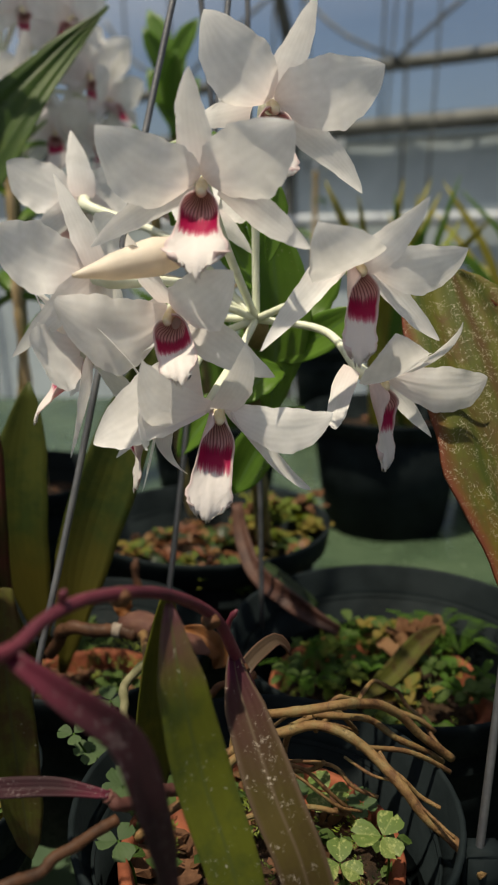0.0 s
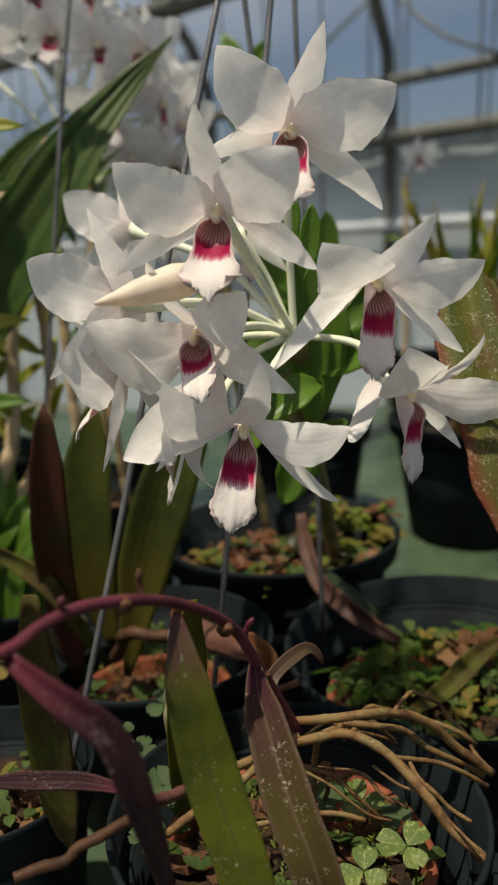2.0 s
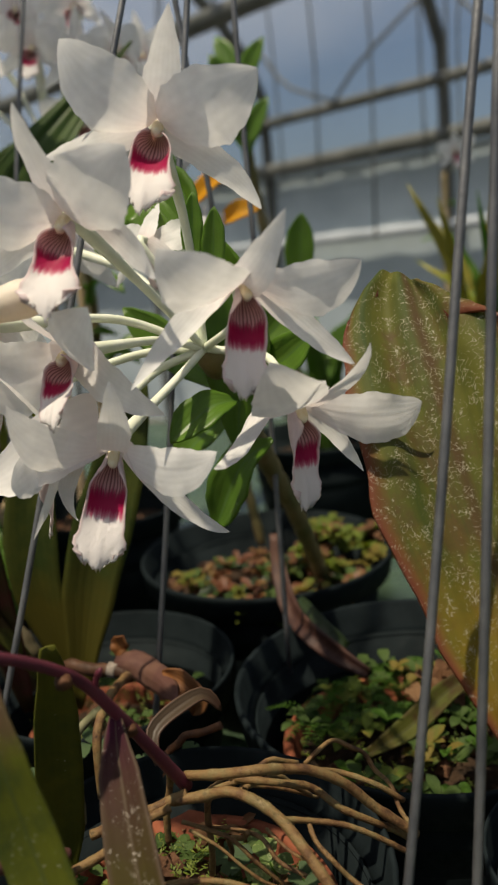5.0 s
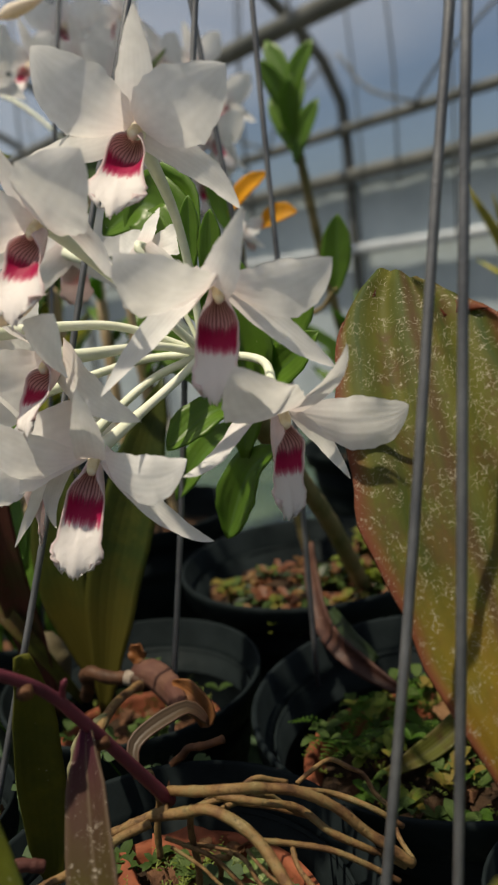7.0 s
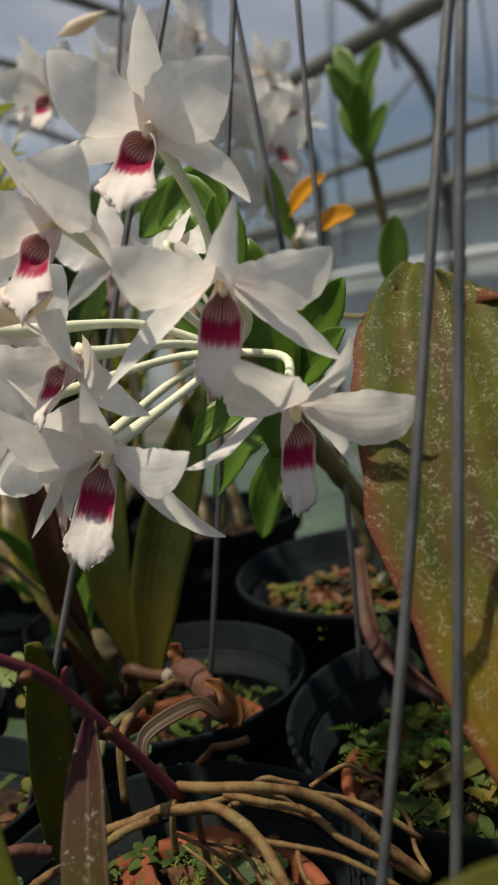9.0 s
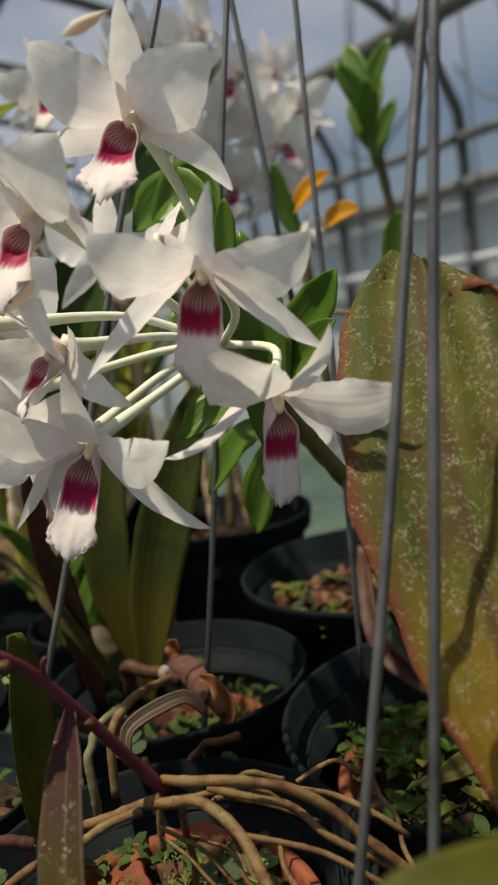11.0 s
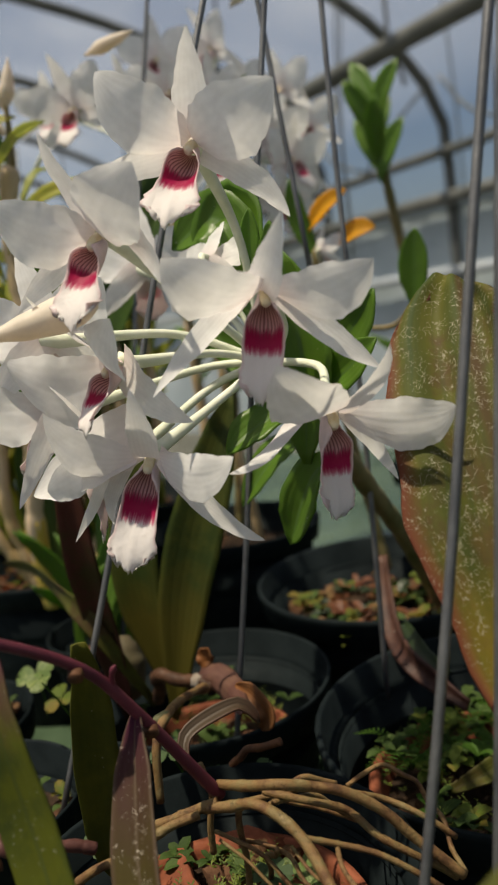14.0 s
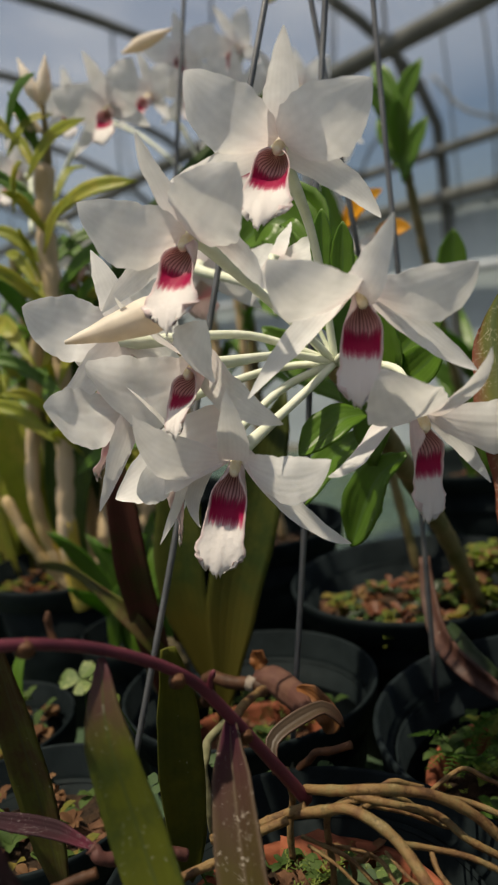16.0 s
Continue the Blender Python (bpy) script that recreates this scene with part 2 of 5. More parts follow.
SEDUM_RED = thin("sedum_red", (0.13, 0.045, 0.018), (1.5, 0.9, 0.6), rough=0.5, share=0.25, vein=0.2, nvein=4.0, blotch=(0.18, 0.11, 0.03))
SEDUM_DARK = thin("creeper_green", (0.034, 0.062, 0.014), (1.6, 1.7, 0.5), spec=0.12, rough=0.6, share=0.2, vein=0.2, nvein=4.0, blotch=(0.06, 0.095, 0.025))
# clover green darkened: the shade on clovers under the plants is in the colour
CLOVER_SHADED = thin("clover_green_shaded", (0.040, 0.072, 0.026), (1.5, 1.6, 0.8), rough=0.6, share=0.2, vein=0.08, nvein=5.0, blotch=(0.055, 0.09, 0.035), spec=0.2)
CLOVER = thin("clover_green", (0.082, 0.135, 0.024), (1.5, 1.6, 0.7), rough=0.55, share=0.25, vein=0.08, nvein=5.0, speck=0.20, speck_col=(0.30, 0.33, 0.12), blotch=(0.12, 0.165, 0.040), mid=(0.16, 0.20, 0.06))
FERN = thin("fern_green", (0.046, 0.100, 0.012), (1.6, 1.7, 0.5), spec=0.12, rough=0.6, share=0.3, vein=0.1, nvein=3.0)
STEM_PURPLE = solid("stem_purple", (0.055, 0.010, 0.020), (0.12, 0.024, 0.038), 50, (0.4, 0.55), spec=0.3, bstr=0.2, stretch=(1, 1, 0.4))


def root_material():
    """Dry aerial root: tan skin with rust, olive and pale patches and dark scars."""
    m, out, add, link = nodes_of("root_bark")
    n1 = noisy(add, link, 75.0, 5.0, 0.65)
    r = ramp(add, [(0.30, (0.040, 0.020, 0.009)), (0.42, (0.118, 0.060, 0.024)), (0.52, (0.190, 0.115, 0.044)), (0.62, (0.170, 0.128, 0.052)), (0.76, (0.33, 0.24, 0.125))])
    link(n1.outputs[0], r.inputs[0])
    n2 = noisy(add, link, 380.0, 5.0, 0.75)
    sc = ramp(add, [(0.32, (0.40,) * 3), (0.46, (1, 1, 1))])
    link(n2.outputs[0], sc.inputs[0])
    col = mixed(add, link, 1.0, r.outputs[0], sc.outputs[0], "MULTIPLY")
    p = add("BsdfPrincipled", Roughness=0.6)
    p.inputs["Specular IOR Level"].default_value = 0.3
    link(col, p.inputs["Base Color"])
    link(bump(add, link, n2.outputs[0], 0.6, 0.0014), p.inputs["Normal"])
    link(p.outputs[0], out.inputs[0])
    return m


ROOT = root_material()
CANE = solid("cane_straw", (0.40, 0.29, 0.13), (0.64, 0.50, 0.34), 30, (0.5, 0.75), bstr=0.3, stretch=(1, 1, 0.25))
CANE_GREEN = solid("cane_green_brown", (0.10, 0.10, 0.03), (0.24, 0.18, 0.08), 35, (0.45, 0.7), bstr=0.3, stretch=(1, 1, 0.3))
CANE_YELLOW = solid("cane_yellow", (0.52, 0.36, 0.03), (0.58, 0.45, 0.10), 30, (0.5, 0.7), bstr=0.2)
WIRE = solid("galvanised_wire", (0.10, 0.105, 0.115), (0.20, 0.205, 0.21), 28, (0.4, 0.6), metal=0.7, bstr=0.25, fine=600)
STEEL = solid("galvanised_pipe", (0.085, 0.092, 0.085), (0.14, 0.145, 0.135), 6, (0.5, 0.7), metal=0.25, bstr=0.1, fine=80)
BLACK = solid("black_plastic", (0.0064, 0.0096, 0.0108), (0.0125, 0.0175, 0.0194), 26, (0.5, 0.75), spec=0.04, bstr=0.25, fine=200)
TERRA = solid("terracotta", (0.12, 0.034, 0.016), (0.25, 0.078, 0.037), 45, (0.7, 0.9), spec=0.25, bstr=0.4)
SOIL = solid("bark_mix", (0.012, 0.008, 0.005), (0.045, 0.026, 0.014), 90, (0.8, 0.95), spec=0.2, bstr=1.0, bdist=0.003, fine=260)
BARK = solid("bark_chip", (0.05, 0.024, 0.013), (0.13, 0.065, 0.035), 70, (0.75, 0.9), spec=0.2, bstr=0.7)
BENCH = solid("bench_sheet_green", (0.0359, 0.0624, 0.0359), (0.0702, 0.1061, 0.0624), 9, (0.12, 0.3), spec=0.5, bstr=0.15, bdist=0.002, fine=30)
FLOOR = solid("floor_gravel", (0.06, 0.065, 0.055), (0.12, 0.12, 0.10), 3, (0.7, 0.95), bstr=0.6, bdist=0.01, fine=60)
PALE = solid("rail_grey", (0.34, 0.38, 0.42), (0.46, 0.50, 0.54), 5, (0.5, 0.7), bstr=0.1)
CURTAIN = solid("side_curtain_grey", (0.32, 0.38, 0.42), (0.43, 0.50, 0.54), 2, (0.5, 0.7), bstr=0.2, bdist=0.01, fine=14)


def lip_material():
    """Inside of the lip: dark striped throat, magenta band with a feathered edge, white blade."""
    m, out, add, link = nodes_of("lip_inside")
    uv = add("UVMap")
    sep = add("SeparateXYZ")
    link(uv.outputs[0], sep.inputs[0])
    mp = add("Mapping")
    mp.inputs["Scale"].default_value = (1.2, 34.0, 1.0)
    link(uv.outputs[0], mp.inputs[0])
    st = add("TexNoise", Scale=1.0, Detail=3.0, Roughness=0.6)
    link(mp.outputs[0], st.inputs["Vector"])
    pos = add("Math")
    pos.operation = "MULTIPLY_ADD"
    link(st.outputs[0], pos.inputs[0])
    pos.inputs[1].default_value = 0.20
    link(sep.outputs[0], pos.inputs[2])
    r = ramp(add, [(0.15, (0.68, 0.46, 0.38)), (0.40, (0.78, 0.50, 0.50)), (0.455, (0.46, 0.05, 0.13)), (0.49, (0.42, 0.008, 0.08)), (0.595, (0.42, 0.010, 0.085)), (0.640, (0.60, 0.20, 0.28)), (0.675, (0.88, 0.86, 0.84))])
    link(pos.outputs[0], r.inputs[0])

    def calc(op, a, b):
        n = add("Math")
        n.operation = op
        for sock, val in zip(n.inputs, (a, b)):
            if isinstance(val, (int, float)):
                sock.default_value = val
            else:
                link(val, sock)
        return n.outputs[0]

    # dark veins that start along the throat and fan out to its side walls
    off = calc("ABSOLUTE", calc("SUBTRACT", sep.outputs[1], 0.5), 0.0)
    bend = calc("MULTIPLY", noisy(add, link, 240.0, 2.0).outputs[0], 2.2)
    phase = calc("ADD", calc("SUBTRACT", calc("MULTIPLY", off, 165.0), calc("MULTIPLY", calc("MULTIPLY", sep.outputs[0], 70.0), calc("MINIMUM", calc("MULTIPLY", off, 2.6), 1.0))), bend)
    wr = ramp(add, [(0.58, (0, 0, 0)), (0.84, (1, 1, 1))])
    link(calc("MULTIPLY_ADD", calc("SINE", phase, 0.0), 0.5), wr.inputs[0])
    wr.inputs[0].links[0].from_node.inputs[2].default_value = 0.5
    zone = ramp(add, [(0.32, (0.72,) * 3), (0.42, (0, 0, 0))])
    link(sep.outputs[0], zone.inputs[0])
    col = mixed(add, link, calc("MULTIPLY", wr.outputs[0], zone.outputs[0]), r.outputs[0], (0.16, 0.02, 0.045))
    # pale margin of the side walls
    mar = ramp(add, [(0.42, (0, 0, 0)), (0.475, (0.9,) * 3)])
    link(off, mar.inputs[0])
    col = mixed(add, link, mar.outputs[0], col, (0.80, 0.68, 0.68))
    p = add("BsdfPrincipled", Roughness=0.5)
    p.inputs["Specular IOR Level"].default_value = 0.3
    link(col, p.inputs["Base Color"])
    n2 = noisy(add, link, 330.0, 5.0, 0.65)
    link(bump(add, link, n2.outputs[0], 0.55, 0.0009), p.inputs["Normal"])
    t = add("BsdfTranslucent")
    link(col, t.inputs[0])
    mx = add("MixShader")
    mx.inputs[0].default_value = 0.42
    link(p.outputs[0], mx.inputs[1])
    link(t.outputs[0], mx.inputs[2])
    link(mx.outputs[0], out.inputs[0])
    return m


LIP_IN = lip_material()


def film_material():
    """Clear, slightly dusty greenhouse film."""
    m, out, add, link = nodes_of("greenhouse_film")
    n = noisy(add, link, 0.9, 5.0, 0.65)
    r = ramp(add, [(0.35, (0.11,) * 3), (0.70, (0.24,) * 3)])
    link(n.outputs[0], r.inputs[0])
    a = add("BsdfTransparent")
    b = add("BsdfTranslucent")
    b.inputs[0].default_value = (0.74, 0.76, 0.78, 1)
    mx = add("MixShader")
    link(r.outputs[0], mx.inputs[0])
    link(a.outputs[0], mx.inputs[1])
    link(b.outputs[0], mx.inputs[2])
    link(mx.outputs[0], out.inputs[0])
    return m


FILM = film_material()


# ---- building blocks ----
def finish(bm, name, mats, smooth=True):
    me = bpy.data.meshes.new(name)
    bm.normal_update()
    bm.to_mesh(me)
    bm.free()
    for mt in (mats if isinstance(mats, (list, tuple)) else [mats]):
        me.materials.append(mt)
    if smooth:
        me.polygons.foreach_set("use_smooth", [True] * len(me.polygons))
    return me


def part(name, bm, mats, parent, label="", smooth=True, thick=0.0):
    ob = new(name, finish(bm, name, mats, smooth))
    if parent is not None:
        ob.parent = parent
    if label:
        ob["label"] = label
    if thick:
        md = ob.modifiers.new("thickness", "SOLIDIFY")
        md.thickness, md.offset = thick, 0.0
    return ob


def thing(name, m, label, category, group="", kind=""):
    ob = new(name)
    ob.empty_display_size = 0.01
    ob.matrix_world = m
    return tagged(ob, label, category, group, kind)


def spline(pts, n):
    """n + 1 points of a smooth curve through pts, evenly by length."""
    p = [Vector(q) for q in pts]
    if len(p) == 2:
        return [p[0].lerp(p[1], i / n) for i in range(n + 1)]
    ext = [p[0] * 2 - p[1]] + p + [p[-1] * 2 - p[-2]]
    fine = []
    for i in range(1, len(ext) - 2):
        a, b, c, d = ext[i - 1:i + 3]
        for k in range(12):
            t = k / 12
            fine.append(0.5 * ((2 * b) + (c - a) * t + (2 * a - 5 * b + 4 * c - d) * t * t + (3 * b - a - 3 * c + d) * t ** 3))
    fine.append(p[-1])
    acc = [0.0]
    for a, b in zip(fine, fine[1:]):
        acc.append(acc[-1] + (b - a).length)
    out, j = [], 0
    for i in range(n + 1):
        want = acc[-1] * i / n
        while j < len(acc) - 2 and acc[j + 1] < want:
            j += 1
        span = acc[j + 1] - acc[j]
        out.append(fine[j].lerp(fine[j + 1], (want - acc[j]) / span if span > 1e-9 else 0))
    return out


def lerp_table(tab, s):
    for (a, va), (b, vb) in zip(tab, tab[1:]):
        if s <= b:
            k = (s - a) / (b - a) if b > a else 0
            k = k * k * (3 - 2 * k) * 0.5 + k * 0.5
            return va + (vb - va) * k
    return tab[-1][1]


def tube(bm, pts, radius, n=14, seg=8, caps=True, mat=0):
    """A round rod along a smooth curve; radius is a number or a table along its length."""
    path = spline(pts, n)
    rings = []
    side = None
    for i, q in enumerate(path):
        t = (path[min(i + 1, n)] - path[max(i - 1, 0)]).normalized()
        if side is None:
            side = t.orthogonal().normalized()
        side = (side - t * side.dot(t)).normalized()
        up = t.cross(side)
        r = radius if isinstance(radius, (int, float)) else lerp_table(radius, i / n)
        rings.append([bm.verts.new(q + (side * math.cos(a) + up * math.sin(a)) * r) for a in (2 * math.pi * k / seg for k in range(seg))])
    for a, b in zip(rings, rings[1:]):
        for k in range(seg):
            bm.faces.new((a[k], a[(k + 1) % seg], b[(k + 1) % seg], b[k])).material_index = mat
    if caps:
        bm.faces.new(rings[0][::-1]).material_index = mat
        bm.faces.new(rings[-1]).material_index = mat
    return bm


def sheet(bm, grid, mat=0):
    """Quads over a grid of points, with u along and v across."""
    uv = bm.loops.layers.uv.verify()
    nu, nv = len(grid) - 1, len(grid[0]) - 1
    vs = [[bm.verts.new(p) for p in row] for row in grid]
    for i in range(nu):
        for j in range(nv):
            f = bm.faces.new((vs[i][j], vs[i + 1][j], vs[i + 1][j + 1], vs[i][j + 1]))
            f.material_index = mat
            for lp, (a, b) in zip(f.loops, ((i, j), (i + 1, j), (i + 1, j + 1), (i, j + 1))):
                lp[uv].uv = (a / nu, b / nv)
    return bm


HANG_W = [(0, 0.10), (0.07, 0.42), (0.22, 0.84), (0.45, 1.0), (0.8, 0.96), (1, 0.75)]
STRAP_W = [(0, 0.30), (0.1, 0.55), (0.3, 0.90), (0.55, 1.0), (0.8, 0.85), (0.93, 0.5), (1, 0.05)]
OVAL_W = [(0, 0.12), (0.15, 0.5), (0.35, 0.9), (0.55, 1.0), (0.75, 0.86), (0.9, 0.5), (1, 0.04)]
PADDLE_W = [(0, 0.06), (0.14, 0.10), (0.28, 0.42), (0.45, 0.78), (0.65, 0.98), (0.80, 1.0), (0.88, 0.96), (0.94, 0.82), (0.98, 0.58), (1, 0.34)]


def blade(bm, pts, width, face, table, cup=0.15, wave=0.0, fold=0.0, twist=0.0, nu=16, nv=8, seed=0, mat=0, notch=0.0, pleat=0.0):
    """A leaf or petal: a midrib curve, a width table, the side that it shows, cupping, edge waves, a fold along the midrib."""
    path = spline(pts, nu)
    face = Vector(face)
    rnd = random.Random(seed)
    ph = [rnd.uniform(0, 6.28) for _ in range(6)]
    grid = []
    for i, q in enumerate(path):
        s = i / nu
        t = (path[min(i + 1, nu)] - path[max(i - 1, 0)]).normalized()
        nrm = (face - t * face.dot(t)).normalized()
        side = t.cross(nrm)
        a = twist * s
        side, nrm = side * math.cos(a) + nrm * math.sin(a), nrm * math.cos(a) - side * math.sin(a)
        h = 0.5 * width * lerp_table(table, s)
        row = []
        for j in range(nv + 1):
            v = 2 * j / nv - 1
            ruff = wave * h * abs(v) ** 1.5 * (math.sin(9 * s + ph[0] + (1.3 if v > 0 else 0)) + 0.5 * math.sin(19 * s + ph[1] + (2 if v > 0 else 0)))
            ruff += 0.40 * wave * h * math.sin(5 * s + 3 * v + ph[2]) + 0.13 * wave * h * math.cos(7.5 * v + ph[4]) * math.sin(3.14 * min(1, s * 1.1)) + 0.30 * wave * h * v ** 6 * math.sin(31 * s + ph[4] + v)
            edge = 1 + (0.030 * math.sin(17 * s + ph[3] + 2 * v) + 0.022 * math.sin(37 * s + ph[5] + v) + 0.012 * math.sin(71 * s + ph[2] + v)) * (wave > 0) * min(1.0, 3 * s)
            back = -width * (notch * (1 - abs(v)) ** 1.5 + (0.24 * abs(v) ** 5 + 0.10 * v + 0.14 * max(0.0, v) if notch else 0)) * s ** 6
            row.append(q + side * (v * h * edge) + nrm * (cup * h * v * v + fold * h * abs(v) + pleat * width * math.cos(11 * v + 1.2 * s) * min(1.0, 2.5 * s) + ruff) + t * back)
        grid.append(row)
    return sheet(bm, grid, mat)


def lip_blade(bm, tip, size=1.0, seed=0):
    """The lip: a rolled tube round the column that opens into a hanging, frilled blade."""
    rnd = random.Random(seed)
    ph = [rnd.uniform(0, 6.28) for _ in range(4)]
    tip = Vector(tip)
    p0, p1 = Vector((0, 0.003, -0.0060)), Vector((0, -0.007, -0.0175))
    p2 = tip + Vector((0, 0.004, 0.0125))
    n, nv = 26, 22
    # half of the width along the surface, and how tightly it rolls up at the sides
    half = [(0, 0.0082), (0.12, 0.0116), (0.22, 0.0152), (0.29, 0.0152), (0.36, 0.0124), (0.44, 0.0106), (0.52, 0.0098), (0.58, 0.0094), (0.66, 0.0093), (0.75, 0.0102), (0.84, 0.0107), (0.91, 0.0103), (0.96, 0.0090), (1, 0.0066)]
    curl = [(0, 310.0), (0.12, 222.0), (0.22, 166.0), (0.29, 142.0), (0.36, 126.0), (0.44, 112.0), (0.53, 85.0), (0.62, 36.0), (0.80, 0.0), (1, -14.0)]
    grid = []
    for i in range(n + 1):
        s = i / n
        k = 1 - s
        q = p0 * k ** 3 + p1 * (3 * k * k * s) + p2 * (3 * k * s * s) + tip * s ** 3
        t = ((p1 - p0) * (k * k) + (p2 - p1) * (2 * k * s) + (tip - p2) * (s * s)).normalized()
        nrm = Vector((0, t.z, -t.y)).normalized()
        side = t.cross(nrm)
        grow = 1 + (size - 1) * min(1.0, max(0.0, (s - 0.5) * 5))
        ragged = 1 + min(1.0, max(0.0, (s - 0.58) * 6)) * (0.045 * math.sin(34 * s + ph[0]) + 0.03 * math.sin(71 * s + ph[2]))
        h, c = lerp_table(half, s) * grow * ragged, lerp_table(curl, s)
        row = []
        for j in range(nv + 1):
            v = 2 * j / nv - 1
            a = v * h
            x, y = (math.sin(c * a) / c, (1 - math.cos(c * a)) / c) if abs(c) > 1 else (a, 0.0)
            frill = s ** 4 * 0.0005 * math.sin(14 * v + ph[0]) * v * v + s ** 8 * 0.0004 * math.sin(33 * v + ph[1]) + 0.0004 * math.sin(9 * s + ph[2]) * v + s ** 3 * (0.0009 * math.exp(-(v / 0.14) ** 2) + 0.0005 * math.sin(17 * s + 4 * v + ph[3]) * abs(v))
            row.append(q + side * x + nrm * (y + frill) + t * (s ** 4 * (0.0008 * math.sin(13 * v + ph[2]) + 0.0010 * math.sin(31 * v + ph[3]) - (0.0048 + 0.014 * max(0.0, size - 1)) * v * v + (0.0016 + 0.008 * max(0.0, size - 1)) * max(0.0, 1 - 5 * abs(v)))))
        grid.append(row)
    return sheet(bm, grid)


def swell(s, rise, fall, root):
    """Width along a petal or sepal: a smooth bulge, highest where rise and fall balance, running out into the tip."""
    f = lambda u: (u + root) ** rise * max(0.0, 1 - u) ** fall
    top = rise * (1 + root) / (rise + fall) - root
    return f(s) / f(max(0.0, top))


def tepal(bm, base, tip, bend, one, other, bulge, cup, wave, seed=0, nu=46, nv=16):
    """A petal or sepal from its base to its tip: bend bows the midrib, one and other reach from the midrib to its two edges where it is widest."""
    rnd = random.Random(seed)
    ph = [rnd.uniform(0, 6.28) for _ in range(8)]
    mid = (base + tip) / 2 + bend
    wide = (one - other).length
    grid = []
    for i in range(nu + 1):
        s = i / nu
        q = base * (1 - s) ** 2 + mid * (2 * s * (1 - s)) + tip * (s * s)
        t = ((mid - base) * (1 - s) + (tip - mid) * s).normalized()
        w = swell(s, *bulge)
        nrm = t.cross(one - other).normalized()
        if nrm.y > 0:
            nrm = -nrm
        row = []
        for j in range(nv + 1):
            k = j / nv
            v = 2 * k - 1
            edge = 1 + (0.035 * math.sin(15 * s + ph[0] + 2 * v) + 0.024 * math.sin(33 * s + ph[1] + v) + 0.012 * math.sin(67 * s + ph[2] + v)) * min(1.0, 3 * s)
            across = (other * (1 - k) + one * k) * w
            pull = (one + other) * (0.5 * w)
            ruff = abs(v) ** 1.6 * (math.sin(8 * s + ph[3] + (1.4 if v > 0 else 0)) + 0.55 * math.sin(18 * s + ph[4] + (2 if v > 0 else 0)) + 0.34 * v ** 4 * math.sin(35 * s + ph[5] + v))
            ruff += 0.55 * math.sin(4.2 * s + 2.6 * v + ph[6]) * math.sin(3.14 * s) + 0.28 * math.sin(9 * s - 4.5 * v + ph[7]) * math.sin(3.14 * s)
            ruff -= 0.50 * math.exp(-(v / 0.10) ** 2) * (1 - s)
            row.append(q + pull + (across - pull) * edge + nrm * wide * (0.5 * cup * w * (v * v - 0.4) + 0.5 * wave * w * ruff))
        grid.append(row)
    return sheet(bm, grid)


def flower(plant, m, dorsal, petal_l, petal_r, sepal_l, sepal_r, lip, stalk, seed=1, lw=1.0, strap=None):
    """One orchid flower. Each petal and sepal: its tip, the bow of its midrib and the reach to its two edges, in mm (right, back, up) from the flower's centre;
    stalk: points from the node to the centre, in the plant's metres."""
    inv = m.inverted()
    bm = bmesh.new()
    pts = [inv @ Vector(q) for q in stalk] + [Vector((0, 0.010, -0.004)), Vector((0, 0.002, 0.0))]
    tube(bm, pts, [(0, 0.0021), (0.5, 0.0022), (0.85, 0.0032), (1, 0.0042)], 18, 8)
    core = part("flower", bm, PEDICEL, plant, "white orchid flower with a crimson-banded lip on a pale stalk")
    core.matrix_world = m
    bm = bmesh.new()
    tube(bm, [(0, 0.002, -0.0016), (0, -0.0040, -0.0028), (0, -0.0080, -0.0056)], [(0, 0.0028), (0.5, 0.0025), (0.85, 0.0024), (1, 0.0012)], 10, 10)
    part("column", bm, COLUMN, core)
    rnd = random.Random(seed)
    for name, shape, back, wave in (("dorsal_sepal", dorsal, 3.5, 0.035), ("petal", petal_l, 0.0, 0.060), ("petal", petal_r, 0.0, 0.060), ("lateral_sepal", sepal_l, 4.0, 0.04), ("lateral_sepal", sepal_r, 4.0, 0.04), ("lateral_sepal", strap, 5.0, 0.04)):
        if shape is None:
            continue
        tip, bend, one, other = [Vector(q) / 1000 for q in shape]
        out = Vector((tip.x, 0, tip.z)).normalized()
        base = out * 0.002 + Vector((0, back / 1000, 0))
        bend.y += back / 1600
        bm = bmesh.new()
        tepal(bm, base, tip, bend, one, other, (0.95, 0.78, 0.05) if name == "petal" else (0.38, 0.86, 0.12), -0.10 if name == "petal" else 0.16, wave, rnd.randrange(9999))
        part(name, bm, PETAL, core)
    bm = bmesh.new()
    lip_blade(bm, Vector(lip) / 1000, lw, seed)
    lp = part("lip", bm, [LIP_OUT, LIP_IN], core, "lip with dark striped throat, crimson band and white frilled blade")
    md = lp.modifiers.new("thickness", "SOLIDIFY")
    md.thickness, md.offset, md.material_offset, md.material_offset_rim = 0.0005, -1.0, 1, 1
    return core


def leaf(plant, name, pts, width, face, mat, table=OVAL_W, label="", thick=0.0009, **kw):
    bm = bmesh.new()
    blade(bm, pts, width, face, table, **kw)
    return part(name, bm, mat, plant, label, thick=thick)


def rod(plant, name, pts, radius, mat, label="", n=14, seg=8):
    bm = bmesh.new()
    tube(bm, pts, radius, n, seg)
    return part(name, bm, mat, plant, label)


